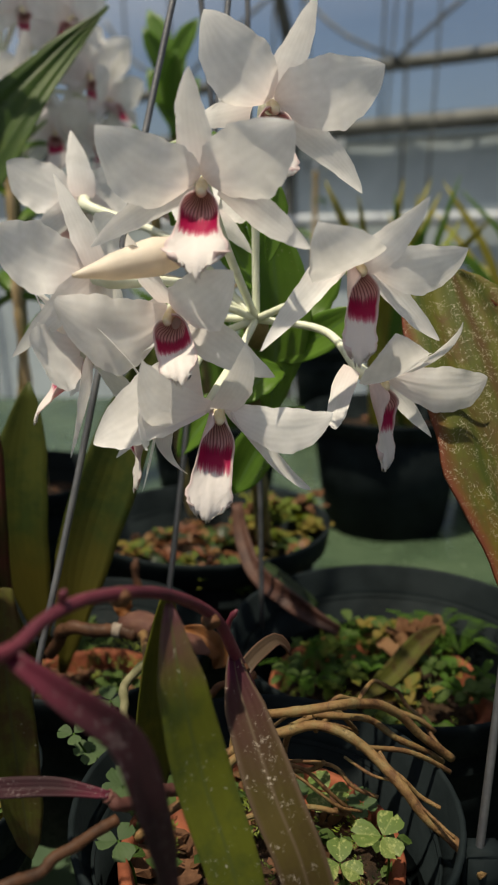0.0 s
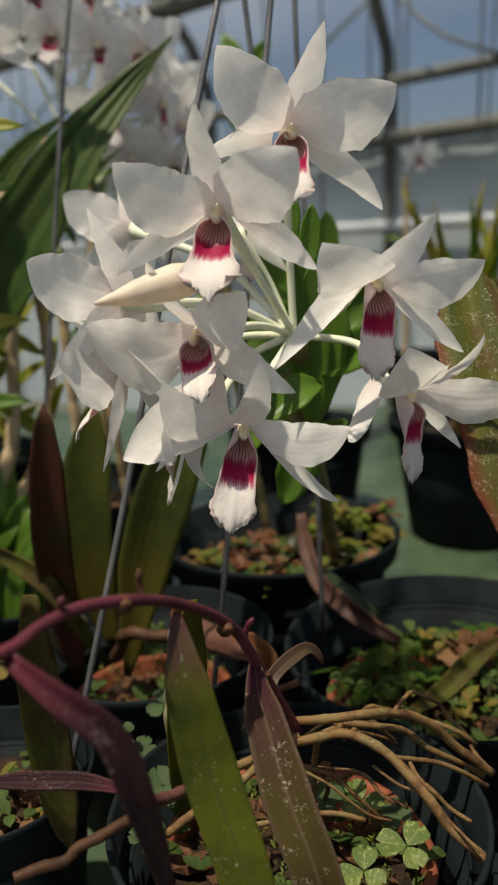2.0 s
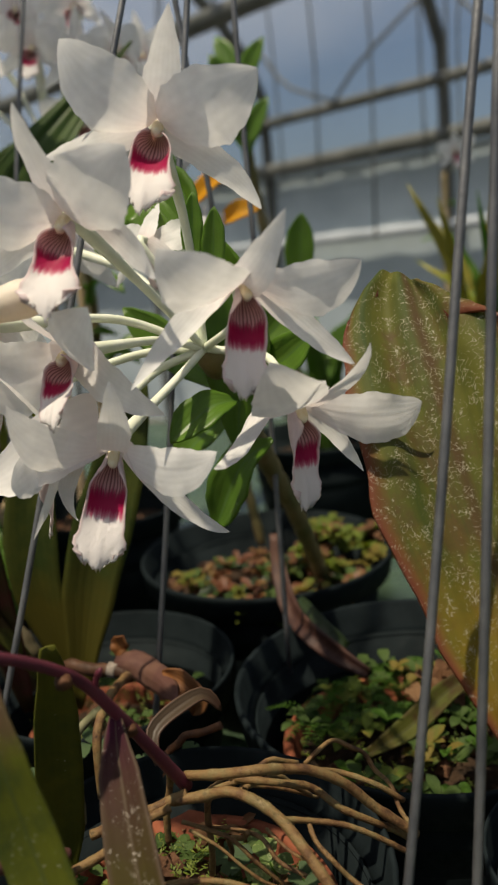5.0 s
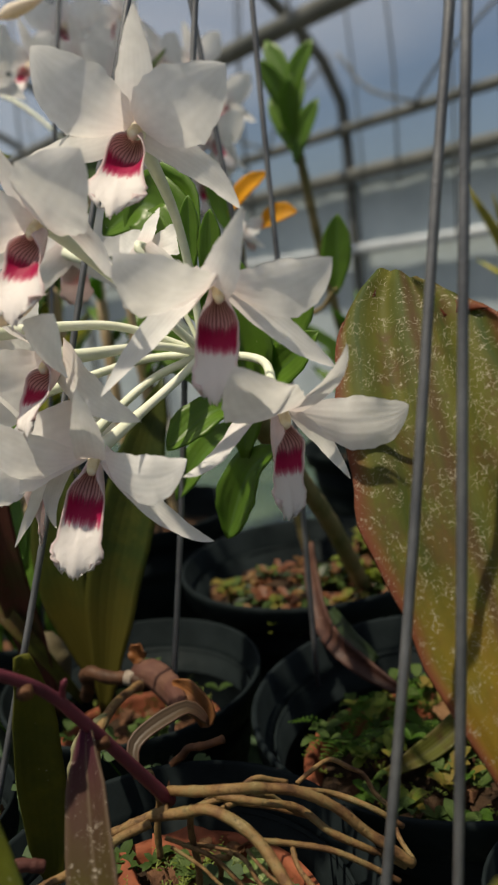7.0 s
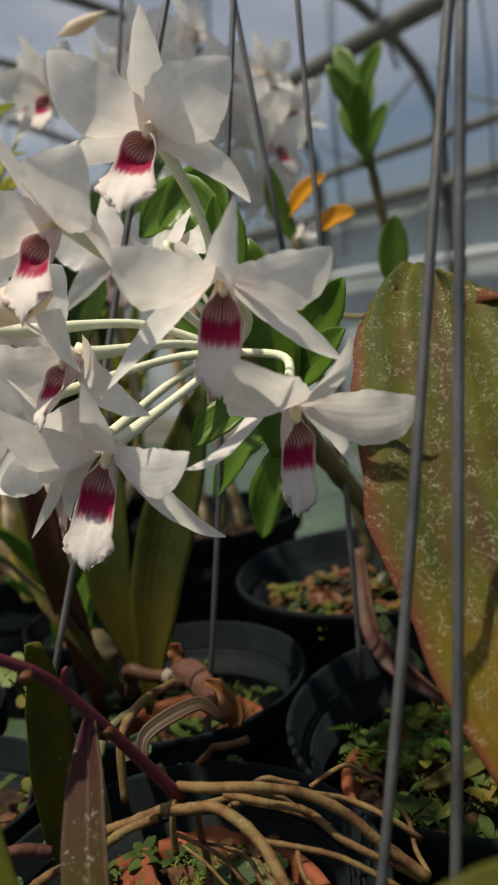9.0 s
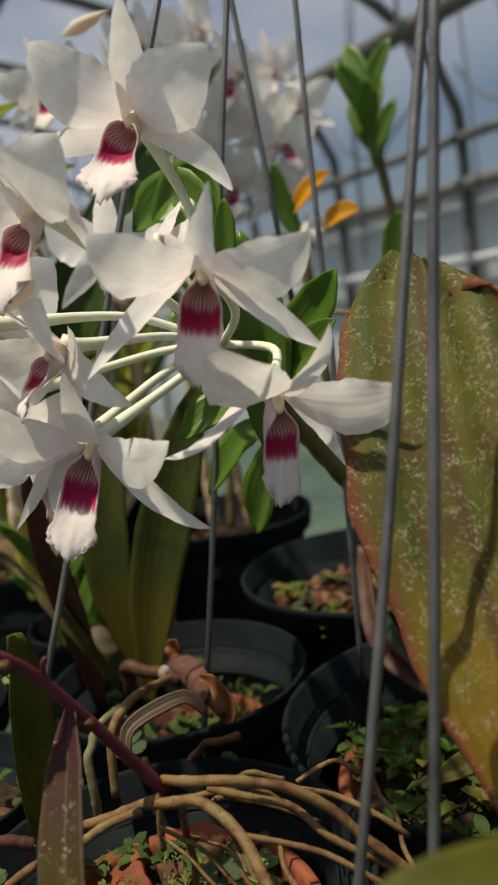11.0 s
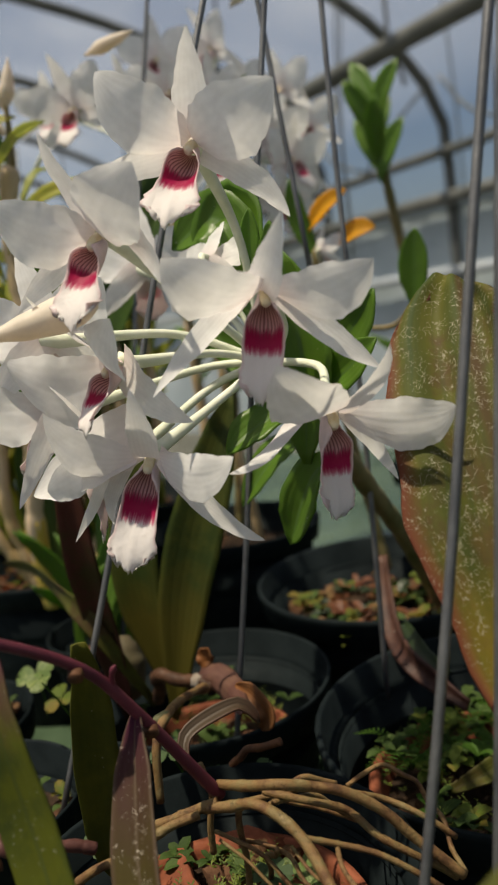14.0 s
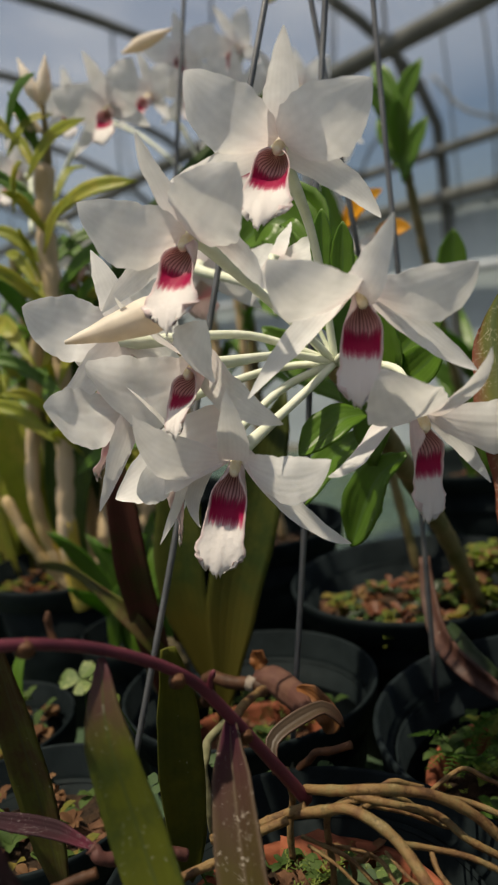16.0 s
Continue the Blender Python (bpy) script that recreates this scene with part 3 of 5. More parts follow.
def cane(plant, name, pts, radius, mat, label=""):
    """A jointed orchid cane: swollen between its rings."""
    tab = []
    joints = max(3, int(sum((Vector(a) - Vector(b)).length for a, b in zip(pts, pts[1:])) / 0.028))
    for k in range(joints):
        tab += [(k / joints, radius * 0.84), ((k + 0.10) / joints, radius * 0.98), ((k + 0.6) / joints, radius * 1.04), ((k + 0.93) / joints, radius * 0.96)]
    tab.append((1, radius * 0.5))
    return rod(plant, name, pts, tab, mat, label, n=joints * 6, seg=10)


def lathe(bm, profile, seg=48, mat=0, loop=False):
    rings = [[bm.verts.new((r * math.cos(a), r * math.sin(a), z)) for a in (2 * math.pi * k / seg for k in range(seg))] for r, z in profile]
    for a, b in zip(rings, rings[1:] + (rings[:1] if loop else [])):
        for k in range(seg):
            bm.faces.new((a[k], a[(k + 1) % seg], b[(k + 1) % seg], b[k])).material_index = mat
    if not loop:
        bm.faces.new(rings[0][::-1]).material_index = mat
        bm.faces.new(rings[-1]).material_index = mat
    return bm


TOP = 0.75  # bench top


def nursery_pot(x, y, rim, r, name="nursery_pot", label="black plastic nursery pot on the bench", soil=0.03):
    h = rim - TOP
    ob = thing(name, pose(x, y, TOP), label, "plant pot", "black nursery pots")
    bm = bmesh.new()
    lathe(bm, [(r * 0.72, 0.0), (r * 0.90, h - 0.020), (r * 0.885, h - 0.019), (r * 0.85, h - soil - 0.03), (r * 0.80, h - soil - 0.04)])
    part("pot_wall", bm, BLACK, ob)
    bm = bmesh.new()
    lathe(bm, [(r * 0.90, h - 0.023), (r * 0.97, h - 0.021), (r * 0.995, h - 0.003), (r, h), (r * 0.985, h + 0.0015), (r * 0.965, h), (r * 0.945, h - 0.018), (r * 0.88, h - 0.022)], loop=True)
    part("pot_rim", bm, BLACK, ob)
    return ob


def clay_pot(x, y, rim, r, low=TOP + 0.012):
    h = rim - low
    ob = thing("terracotta_pot", pose(x, y, low), "orange terracotta pot standing inside a black plastic pot", "plant pot", "terracotta pots")
    bm = bmesh.new()
    lathe(bm, [(r * 0.70, 0.0), (r * 0.93, h - 0.016), (r * 0.99, h - 0.014), (r, h - 0.002), (r * 0.985, h), (r * 0.93, h), (r * 0.91, h - 0.004), (r * 0.87, h - 0.02), (r * 0.80, h - 0.03)])
    part("pot_wall", bm, TERRA, ob)
    return ob


def soil_fill(x, y, z, r, seed=0, chips=60):
    """Bark mix: an uneven mound and loose chips on it."""
    rnd = random.Random(seed)
    ob = thing("potting_mix", pose(x, y, z), "dark damp bark potting mix with loose chips", "potting mix", kind="stuff")
    bm = bmesh.new()
    rings, seg = 9, 36
    grid = []
    for i in range(rings + 1):
        rr = r * i / rings
        grid.append([Vector((rr * math.cos(a), rr * math.sin(a), 0.006 * noise.noise(Vector((rr * math.cos(a) * 60 + seed, rr * math.sin(a) * 60, seed))) + 0.004 * (1 - i / rings))) for a in (2 * math.pi * k / seg for k in range(seg + 1))])
    sheet(bm, grid)
    part("mound", bm, SOIL, ob)
    bm = bmesh.new()
    for _ in range(chips):
        a, rr, s = rnd.uniform(0, 6.28), r * 0.95 * math.sqrt(rnd.random()), rnd.uniform(0.003, 0.008)
        mt = pose(rr * math.cos(a), rr * math.sin(a), s * 0.3 + 0.002, rnd.uniform(-40, 40), rnd.uniform(-40, 40), rnd.uniform(0, 360)) @ Matrix.Diagonal((s * 1.5, s, s * 0.5, 1))
        got = bmesh.ops.create_icosphere(bm, subdivisions=1, radius=1.0, matrix=mt)
        for v in got["verts"]:
            v.co += Vector((rnd.uniform(-1, 1), rnd.uniform(-1, 1), rnd.uniform(-1, 1))) * s * 0.18
    part("bark_chips", bm, BARK, ob, smooth=False)
    return ob


def leaf_mat(name, x, y, z, r, mats, count, size, label, category, seed=0, tall=0.012):
    """A mat of many small rounded leaves at all tilts, denser in clumps."""
    rnd = random.Random(seed)
    ob = thing(name, pose(x, y, z), label, category, kind="stuff")
    for mi, mt in enumerate(mats):
        bm = bmesh.new()
        made = 0
        while made < count // len(mats):
            a, rr = rnd.uniform(0, 6.28), r * math.sqrt(rnd.random())
            cx, cy = rr * math.cos(a), rr * math.sin(a)
            if noise.noise(Vector((cx * 38 + seed, cy * 38, mi * 1.7))) < 0.12:
                continue
            cz = tall * (0.5 + noise.noise(Vector((cx * 30, cy * 30, seed)))) + rnd.uniform(-0.004, 0.004)
            for k in range(rnd.randint(3, 6)):
                b = rnd.uniform(0, 6.28)
                ln = size * rnd.uniform(0.6, 1.25)
                d = Vector((math.cos(b), math.sin(b), rnd.uniform(-0.25, 0.7)))
                q = Vector((cx, cy, cz + 0.002))
                blade(bm, [q, q + d * ln * 0.55 + Vector((0, 0, ln * 0.12)), q + d * ln], ln * rnd.uniform(0.5, 0.75), (0, -0.15, 1), OVAL_W, cup=0.35, nu=4, nv=2, seed=made)
                made += 1
        part("leaves", bm, mt, ob)
    return ob


def heart(bm, base, d, up, size):
    """A heart-shaped leaflet folded lightly along its middle."""
    side = d.cross(up).normalized()
    prof = [(0, 0.05), (0.12, 0.40), (0.32, 0.80), (0.58, 1.0), (0.80, 0.94), (0.93, 0.70), (1.0, 0.34)]
    grid = []
    for i in range(15):
        s = (i / 14) ** 0.8
        row = []
        for j in range(13):
            v = 2 * j / 12 - 1
            h = 0.50 * size * lerp_table(prof, s)
            row.append(base + d * size * (s - (0.20 * max(0.0, 1 - 2.2 * abs(v)) + 0.12 * v ** 4) * s ** 5) + side * v * h + up * (0.12 * h * abs(v) - 0.10 * size * s * s))
        grid.append(row)
    sheet(bm, grid)


def clover(x, y, z, size, turn, tilt=(0, -0.3), n=3, foot=None, mat=None):
    ob = thing("clover", pose(x, y, z), "mottled light green clover growing in the pot", "clover", "clovers in the pots")
    foot = Vector(foot) - Vector((x, y, z)) if foot else Vector((0.004, 0.006, -0.03))
    bm = bmesh.new()
    tube(bm, [foot, foot * 0.5 + Vector((0.002, 0, 0)), (0, 0, 0)], 0.0006, 6, 5)
    part("stem", bm, FERN, ob)
    up = Vector((tilt[0], tilt[1], 1)).normalized()
    a0 = up.orthogonal().normalized()
    for k in range(n):
        d = Matrix.Rotation(radians(turn + 360 * k / n), 3, up) @ a0
        bm = bmesh.new()
        heart(bm, Vector((0, 0, 0)) + d * 0.0006, (d + up * 0.15).normalized(), up, size * (1 + 0.1 * math.sin(k * 2.3)))
        part("leaflet", bm, mat or CLOVER, ob)
    return ob


def stake(a, b, r=0.0019, label="grey galvanised wire stake standing in a pot"):
    ob = thing("wire_stake", Matrix.Translation(a), label, "plant stake", "wire stakes")
    bm = bmesh.new()
    a, b = Vector(a), Vector(b)
    bend = (b - a).orthogonal().normalized() * 0.0015
    tube(bm, [(0, 0, 0), (b - a) * 0.33 + bend, (b - a) * 0.66 - bend * 0.6, b - a], r, 16, 10)
    part("wire", bm, WIRE, ob)
    return ob


# ---- greenhouse ----
HOUSE = pose(0, 0, 0, 0, 0, -33)
WY, EAVE, RISE = 4.0, 2.05, 1.35
RIBS = [-3.63 + 1.30 * k for k in range(-5, 6)]


def arch(phi):
    return WY * math.cos(phi), EAVE + RISE * math.sin(phi)


def box(bm, x0, x1, y0, y1, z0, z1):
    vs = [bm.verts.new(p) for p in ((x0, y0, z0), (x1, y0, z0), (x1, y1, z0), (x0, y1, z0), (x0, y0, z1), (x1, y0, z1), (x1, y1, z1), (x0, y1, z1))]
    for f in ((3, 2, 1, 0), (4, 5, 6, 7), (0, 1, 5, 4), (1, 2, 6, 5), (2, 3, 7, 6), (3, 0, 4, 7)):
        bm.faces.new([vs[i] for i in f])
    return bm


ground = thing("ground", Matrix.Identity(4), "grey gravel ground", "ground", kind="structure")
bm = bmesh.new()
sheet(bm, [[Vector((-150 + 30 * i, -150 + 30 * j, 0)) for j in range(11)] for i in range(11)][::-1])
part("ground_sheet", bm, FLOOR, ground)

frame_ob = thing("greenhouse_frame", HOUSE, "galvanised pipe frame of an arched greenhouse", "greenhouse", kind="structure")
for x in RIBS:
    bm = bmesh.new()
    tube(bm, [(x, WY, 0), (x, WY, EAVE - 0.25)] + [(x, *arch(p)) for p in (0.06, 0.25, 0.55, 0.9, 1.25, math.pi / 2, 1.9, 2.25, 2.6, 2.9, 3.08)] + [(x, -WY, EAVE - 0.25), (x, -WY, 0)], 0.036, 48, 8)
    part("rib", bm, STEEL, frame_ob)
for y, z, r in ((3.93, 2.0, 0.032), (3.93, 1.72, 0.045), (2.40, 2.09, 0.042), (1.7, arch(1.13)[1] - 0.06, 0.03), (0, EAVE + RISE - 0.06, 0.035), (-1.7, arch(1.13)[1] - 0.06, 0.03), (-3.27, 2.78, 0.055), (-3.93, 2.0, 0.03)):
    bm = bmesh.new()
    tube(bm, [(-10, y, z), (3.5, y, z)], r, 4, 8)
    part("purlin", bm, STEEL, frame_ob)
bm = bmesh.new()
box(bm, -10, 3.5, 3.9, 3.96, 1.24, 1.30)
part("rail", bm, PALE, frame_ob, "grey wall rail")
for x in RIBS:
    for dx in (0.65, -0.65):
        bm = bmesh.new()
        tube(bm, [(x + dx * 0.05, 3.95, 2.45), (x + dx * 0.6, 3.8, 2.15), (x + dx, 3.9, 2.02)], 0.010, 6, 6)
        part("brace", bm, STEEL, frame_ob)
    bm = bmesh.new()
    tube(bm, [(x, *arch(0.9)), (x, 2.4, 2.2), (x + 0.02, 2.45, 1.95)], 0.008, 6, 6)
    part("hanger_wire", bm, STEEL, frame_ob)

rnd = random.Random(3)
for k in range(26):
    x, y = rnd.uniform(-6.5, 0.6), rnd.uniform(3.0, 3.8)
    bm = bmesh.new()
    tube(bm, [(x, y, rnd.uniform(1.2, 1.7)), (x + rnd.uniform(-0.03, 0.03), y, 2.2), (x + rnd.uniform(-0.15, 0.15), y, EAVE + RISE * math.sqrt(max(0.02, 1 - (y / WY) ** 2)))], 0.006, 6, 5)
    part("hanging_wire", bm, STEEL, frame_ob)
film_ob = thing("greenhouse_film", HOUSE, "dusty clear plastic film over the greenhouse", "greenhouse film", kind="structure")
bm = bmesh.new()
prof = [(WY + 0.05, 0.0), (WY + 0.05, EAVE)] + [(arch(p)[0] * 1.013, arch(p)[1] + 0.05) for p in [math.pi * k / 24 for k in range(25)]] + [(-WY - 0.05, 0.0)]
sheet(bm, [[Vector((x, y, z)) for y, z in prof] for x in (-10.05, -5, 0, 3.55)])
part("film_sheet", bm, FILM, film_ob)
bm = bmesh.new()
for x in (-10.05, 3.55):
    bm.faces.new([bm.verts.new((x, y, z)) for y, z in prof])
part("end_sheet", bm, FILM, film_ob, smooth=False)
curtain = thing("side_curtain", HOUSE, "grey-green side curtain along the wall", "curtain", kind="structure")
bm = bmesh.new()
sheet(bm, [[Vector((-10 + 0.1 * i, 4.01 + 0.003 * math.sin(i * 1.7), z)) for z in (0.0, 0.4, 0.8, 1.26, 1.68)] for i in range(136)])
part("curtain_sheet", bm, CURTAIN, curtain)

bench = thing("plant_bench", pose(0, 0, 0), "long plant bench covered with pale green plastic sheet", "bench")
bm = bmesh.new()
box(bm, -1.6, 1.3, 0.12, 2.1, TOP - 0.03, TOP)
part("bench_top", bm, BENCH, bench, smooth=False)
for x in (-1.5, 1.2):
    for y in (0.2, 2.0):
        bm = bmesh.new()
        tube(bm, [(x, y, 0), (x, y, TOP - 0.03)], 0.02, 2, 8)
        part("leg", bm, STEEL, bench)

# ---- pots ----
front_pot = nursery_pot(0.008, 0.318, 0.899, 0.090)
bm = bmesh.new()
box(bm, 0.084, 0.101, -0.033, -0.020, 0.122, 0.1475)
bmesh.ops.bevel(bm, geom=bm.edges[:], offset=0.0012, segments=2, affect="EDGES")
part("stake_lug", bm, BLACK, front_pot, "moulded black lug that holds a stake")
clay_pot(0.006, 0.322, 0.872, 0.068)
soil_fill(0.006, 0.322, 0.860, 0.060, 1)
nursery_pot(0.103, 0.509, 0.887, 0.118)
clay_pot(0.092, 0.505, 0.848, 0.078)
soil_fill(0.092, 0.505, 0.832, 0.068, 2, 14)
nursery_pot(0.188, 0.352, 0.895, 0.056)
soil_fill(0.188, 0.352, 0.858, 0.045, 3, 20)
nursery_pot(-0.039, 0.727, 0.892, 0.117)
soil_fill(-0.039, 0.727, 0.850, 0.100, 4)
nursery_pot(-0.118, 0.525, 0.879, 0.093)
clay_pot(-0.118, 0.525, 0.832, 0.062)
soil_fill(-0.118, 0.525, 0.818, 0.052, 5)
nursery_pot(-0.168, 0.350, 0.888, 0.062)
soil_fill(-0.168, 0.350, 0.862, 0.050, 6, 30)
nursery_pot(-0.405, 0.700, 0.905, 0.095)
soil_fill(-0.405, 0.700, 0.870, 0.080, 7)
for x, y, rim, r in ((-0.26, 0.86, 0.90, 0.10), (0.20, 1.12, 0.92, 0.12), (0.42, 1.20, 0.93, 0.12), (-0.05, 1.18, 0.90, 0.11), (-0.50, 1.02, 0.90, 0.11), (-0.262, 0.612, 0.875, 0.060), (-0.30, 0.44, 0.87, 0.070), (-0.62, 0.80, 0.90, 0.10), (0.62, 1.3, 0.92, 0.12)):
    nursery_pot(x, y, rim, r)
    soil_fill(x, y, rim - 0.035, r * 0.85, int(x * 100), 20)

# ---- wire stakes ----
for a, b in (((0.094, 0.281, 0.852), (0.158, 0.407, 1.375)), ((0.116, 0.2715, 0.752), (0.158, 0.3858, 1.40)), ((-0.129, 0.371, 0.862), (-0.026, 0.5155, 1.36)), ((-0.060, 0.457, 0.86), (-0.002, 0.542, 1.38)),
             ((0.010, 0.555, 0.862), (-0.003, 0.622, 1.42)), ((-0.245, 0.590, 0.84), (-0.184, 0.713, 1.46))):
    stake(a, b)

hook = thing("wire_hanger", pose(0, 0, 0), "grey wire hanging from the greenhouse roof", "wire")
rod(hook, "wire", [(-0.013, 0.572, 1.12), (-0.036, 0.582, 1.35), (-0.060, 0.592, 1.60), (-0.12, 0.62, 2.2), (-0.13, 0.63, 3.30)], 0.0019, WIRE, n=24)

# ---- the flowering orchid ----
main = thing("orchid_plant", pose(0, 0, 0), "orchid with white flowers and crimson lips in bloom", "orchid")
NODE = (0.004, 0.440, 1.110)
flower(main, pose(0.0106, 0.3810, 1.2116, 4.1, 9.7, 15.7),
       ((3.4, -25, 40), (-0.5, -1.9, 0.9), (-7.7, -3.6, -1.7), (8.7, -1.8, -1.5)),
       ((-39.2, -13.4, 25.8), (3.6, -1.1, -1.4), (9.4, -8.4, 4.7), (-9.3, -3.6, -17.4)),
       ((38.7, -25.6, 20.8), (-3.5, 0.5, -1.2), (-12.7, -6.2, 5.5), (9.3, -2.8, -18.5)),
       ((-40.8, -31.6, -19.7), (-4, 0.5, -0.3), (-4.6, 0.5, 4.2), (-5.7, 10.4, -8.2)),
       ((45.8, -13.4, -31.2), (7.9, -1.1, 3.3), (6.7, -2.1, 3.1), (-4, 5.9, -6)),
       (-3.3, -30.8, -35.5), [NODE, (0.0035, 0.436, 1.150), (0.004, 0.424, 1.180)], 11, lw=1.2)
flower(main, pose(-0.0195, 0.3431, 1.1756, 9.0, -1.4, 0.8),
       ((-2.1, -18.8, 41.5), (-2.3, -3.7, 3.7), (-7.4, 0.1, 2.3), (7.9, -6.1, -2.5)),
       ((-39.4, -14.6, 21.9), (5.3, 1.2, -4.6), (10.8, -3.9, 4.3), (-9.4, -3.8, -17.9)),
       ((36.6, -20.2, 21.7), (-1.2, -1.5, -0.3), (-11.5, -9.4, 7.4), (8, -4.7, -17.7)),
       ((-46.8, -7.5, -25.2), (-2.5, -1.6, -0.2), (-4.3, -2.7, 6.8), (2.1, -1.1, -4.4)),
       ((42.4, -31.1, -24), (0.6, -1.3, -6.8), (9, 4.7, 7.9), (5.2, 8.3, -7.4)),
       (-2.7, -29.8, -32.9), [NODE, (-0.006, 0.41, 1.135)], 12, lw=1.27)
flower(main, pose(0.0477, 0.3566, 1.1445, 20.3, 8.8, 28.2),
       ((2.9, -26.7, 36.1), (1.8, -2.9, -2.1), (-8.6, -2.1, -2.2), (3.1, -10.9, -8.1)),
       ((-40.1, -21.9, 16.4), (-1.2, -2.8, 1.2), (11.2, -15.2, 4.8), (-6.7, -5.1, -18.6)),
       ((38.1, -20.8, 18.1), (-1.2, 2, -1), (-4.6, -0.4, 1.6), (7.9, -4.3, -17.6)),
       ((-44.4, -19, -41.3), (0.5, -3.4, -0.8), (-7.2, 4.4, 5.6), (0.5, -5.2, 0.9)),
       ((46.3, -19.1, -26.2), (4.4, -5.1, -6.4), (4.6, -1.5, 5.8), (-0.2, -5.9, -4.1)),
       (-1.6, -29, -37.7), [NODE, (0.03, 0.41, 1.125)], 13, lw=0.85)
flower(main, pose(0.0628, 0.3761, 1.0898, 19.2, 27.0, 47.0),
       ((-3.9, -25, 38.1), (2.1, -9.1, 6.7), (-2.7, -7.6, -2.6), (6.1, -7.4, -0.9)),
       ((-42.8, -26.5, 15.2), (0.2, -0.9, -0.6), (10.9, -13.8, 6.7), (-5.2, -0.2, -17.4)),
       ((32.6, -30, 26), (2.9, -3, 1.4), (-2.9, -0.7, 4), (8.7, -7.1, -14)),
       ((-41.1, -24.8, -31.9), (8.4, -10.7, -9.3), (-5.6, 16.7, -4.4), (-6.7, 2, -4.4)),
       ((28.6, -25.1, -12.3), (2.3, 1.8, -1.5), (4.1, 0.8, 7.8), (4.5, 5.4, -2.2)),
       (10.7, -23.6, -37), [NODE, (0.04, 0.425, 1.105)], 14, lw=0.78)
flower(main, pose(-0.0132, 0.3484, 1.0805, 20.4, 10.7, 17.9),
       ((-2.3, -15.7, 39.1), (3.3, -3.8, 5.1), (-7.4, -7.3, -4.3), (6.6, -10.5, -1.1)),
       ((-41.6, -12.9, 23.5), (0.6, 1.7, -0.3), (-2.9, -2.6, 0), (-7.1, -3.7, -22.2)),
       ((41.1, -26.1, 17.8), (1.8, -1.6, 0.3), (-1.3, -0.5, 1), (2.1, -10.7, -15.9)),
       ((-53, -9.8, -21.5), (-6.4, -4.5, -8.8), (-9.6, 18.8, 16.3), (-4.3, -8.2, -4.4)),
       ((52.5, -11.8, -32.6), (1.3, -8.3, -8.6), (3.5, -2.9, 5.6), (3, -13.9, -0.1)),
       (-3.1, -34.2, -37.9), [NODE, (-0.004, 0.41, 1.098)], 15, lw=1.02, strap=((-11.9, -22, -24), (-5.9, -0.2, -9), (-17, 11.5, -7.4), (-7.9, 10.4, -8.4)))
flower(main, pose(-0.0350, 0.3619, 1.1219, 10.3, -14.6, -26.6),
       ((12.8, -32.5, 36.3), (0.9, -7.9, 4.9), (-7.5, -2.5, 3), (7, -3, -6)),
       ((-34.2, -34, 22.2), (2.1, 4.4, -3.4), (1.2, 0.2, 2.6), (-8, -5, -30)),
       ((45.9, -19.7, 10.3), (-0.7, -0.8, -0.4), (-6.2, -8.4, 6.9), (2, -4.5, -18)),
       ((-33, -26, -14), (-1, 2, 0), (-6, 0, 8), (5, 0, -8)),
       ((39.6, -0.1, -40.7), (4, -14, -4), (8, 1, 7), (-6, -4, -6)),
       (15, -34.4, -26.9), [NODE, (-0.012, 0.415, 1.118)], 16, lw=0.9)
GEN = (((0, -16, 42), (0, 1, 1), (-8.5, 0, 0), (8.5, 0, 0)), ((-40, -15, 22), (1, 0, -1), (8, -3, 9), (-8, -2, -17)), ((40, -15, 22), (-1, 0, -1), (-8, -3, 9), (8, -2, -17)),
       ((-38, -16, -32), (-2, 0, 1), (-6, 0, 6), (5, 0, -6)), ((38, -16, -32), (2, 0, 1), (6, 0, 6), (-5, 0, -6)), (0, -30, -34))
SIDE = (((0, -16, 40), (0, 1, 1), (-6, 0, 0), (6, 0, 0)), ((-38, -15, 20), (0, 0, 0), (5, -2, 6), (-5, -2, -11)), ((45, -14, -3), (0, 0, 0), (-2, -2, 8), (3, -2, -10)),
        ((-30, -16, -30), (0, 0, 0), (-4, 0, 4), (4, 0, -4)), ((30, -16, -30), (0, 0, 0), (4, 0, 4), (-4, 0, -4)), (0, -18, -34))
flower(main, pose(-0.0463, 0.3600, 1.0784, 10, 0, -70), *SIDE[:5], (0, -14, -38), [NODE, (-0.02, 0.42, 1.10)], 17, lw=0.6)
flower(main, pose(-0.070, 0.362, 1.138, 0, 5, -120), *GEN, [NODE, (-0.03, 0.41, 1.13)], 18)
flower(main, pose(-0.0760, 0.3620, 1.1020, 15, 10, -78), *GEN[:5], (0, -30, -26), [NODE, (-0.03, 0.43, 1.11)], 19, lw=0.7)
flower(main, pose(-0.100, 0.500, 1.175, 0, 0, -150), *GEN, [NODE, (-0.04, 0.47, 1.15)], 20)
flower(main, pose(-0.021, 0.440, 1.166, 20, 0, 170) @ Matrix.Diagonal((0.6, 0.6, 0.6, 1)), *GEN, [NODE, (-0.008, 0.44, 1.14)], 21)
bm = bmesh.new()
tube(bm, [(-0.024, 0.340, 1.148), (-0.042, 0.334, 1.144), (-0.054, 0.326, 1.141), (-0.068, 0.314, 1.138)], [(0, 0.003), (0.12, 0.0068), (0.3, 0.0082), (0.6, 0.0060), (0.85, 0.0028), (1, 0.0008)], 14, 12)
part("bud", bm, BUD, main, "closed cream-coloured pointed bud")
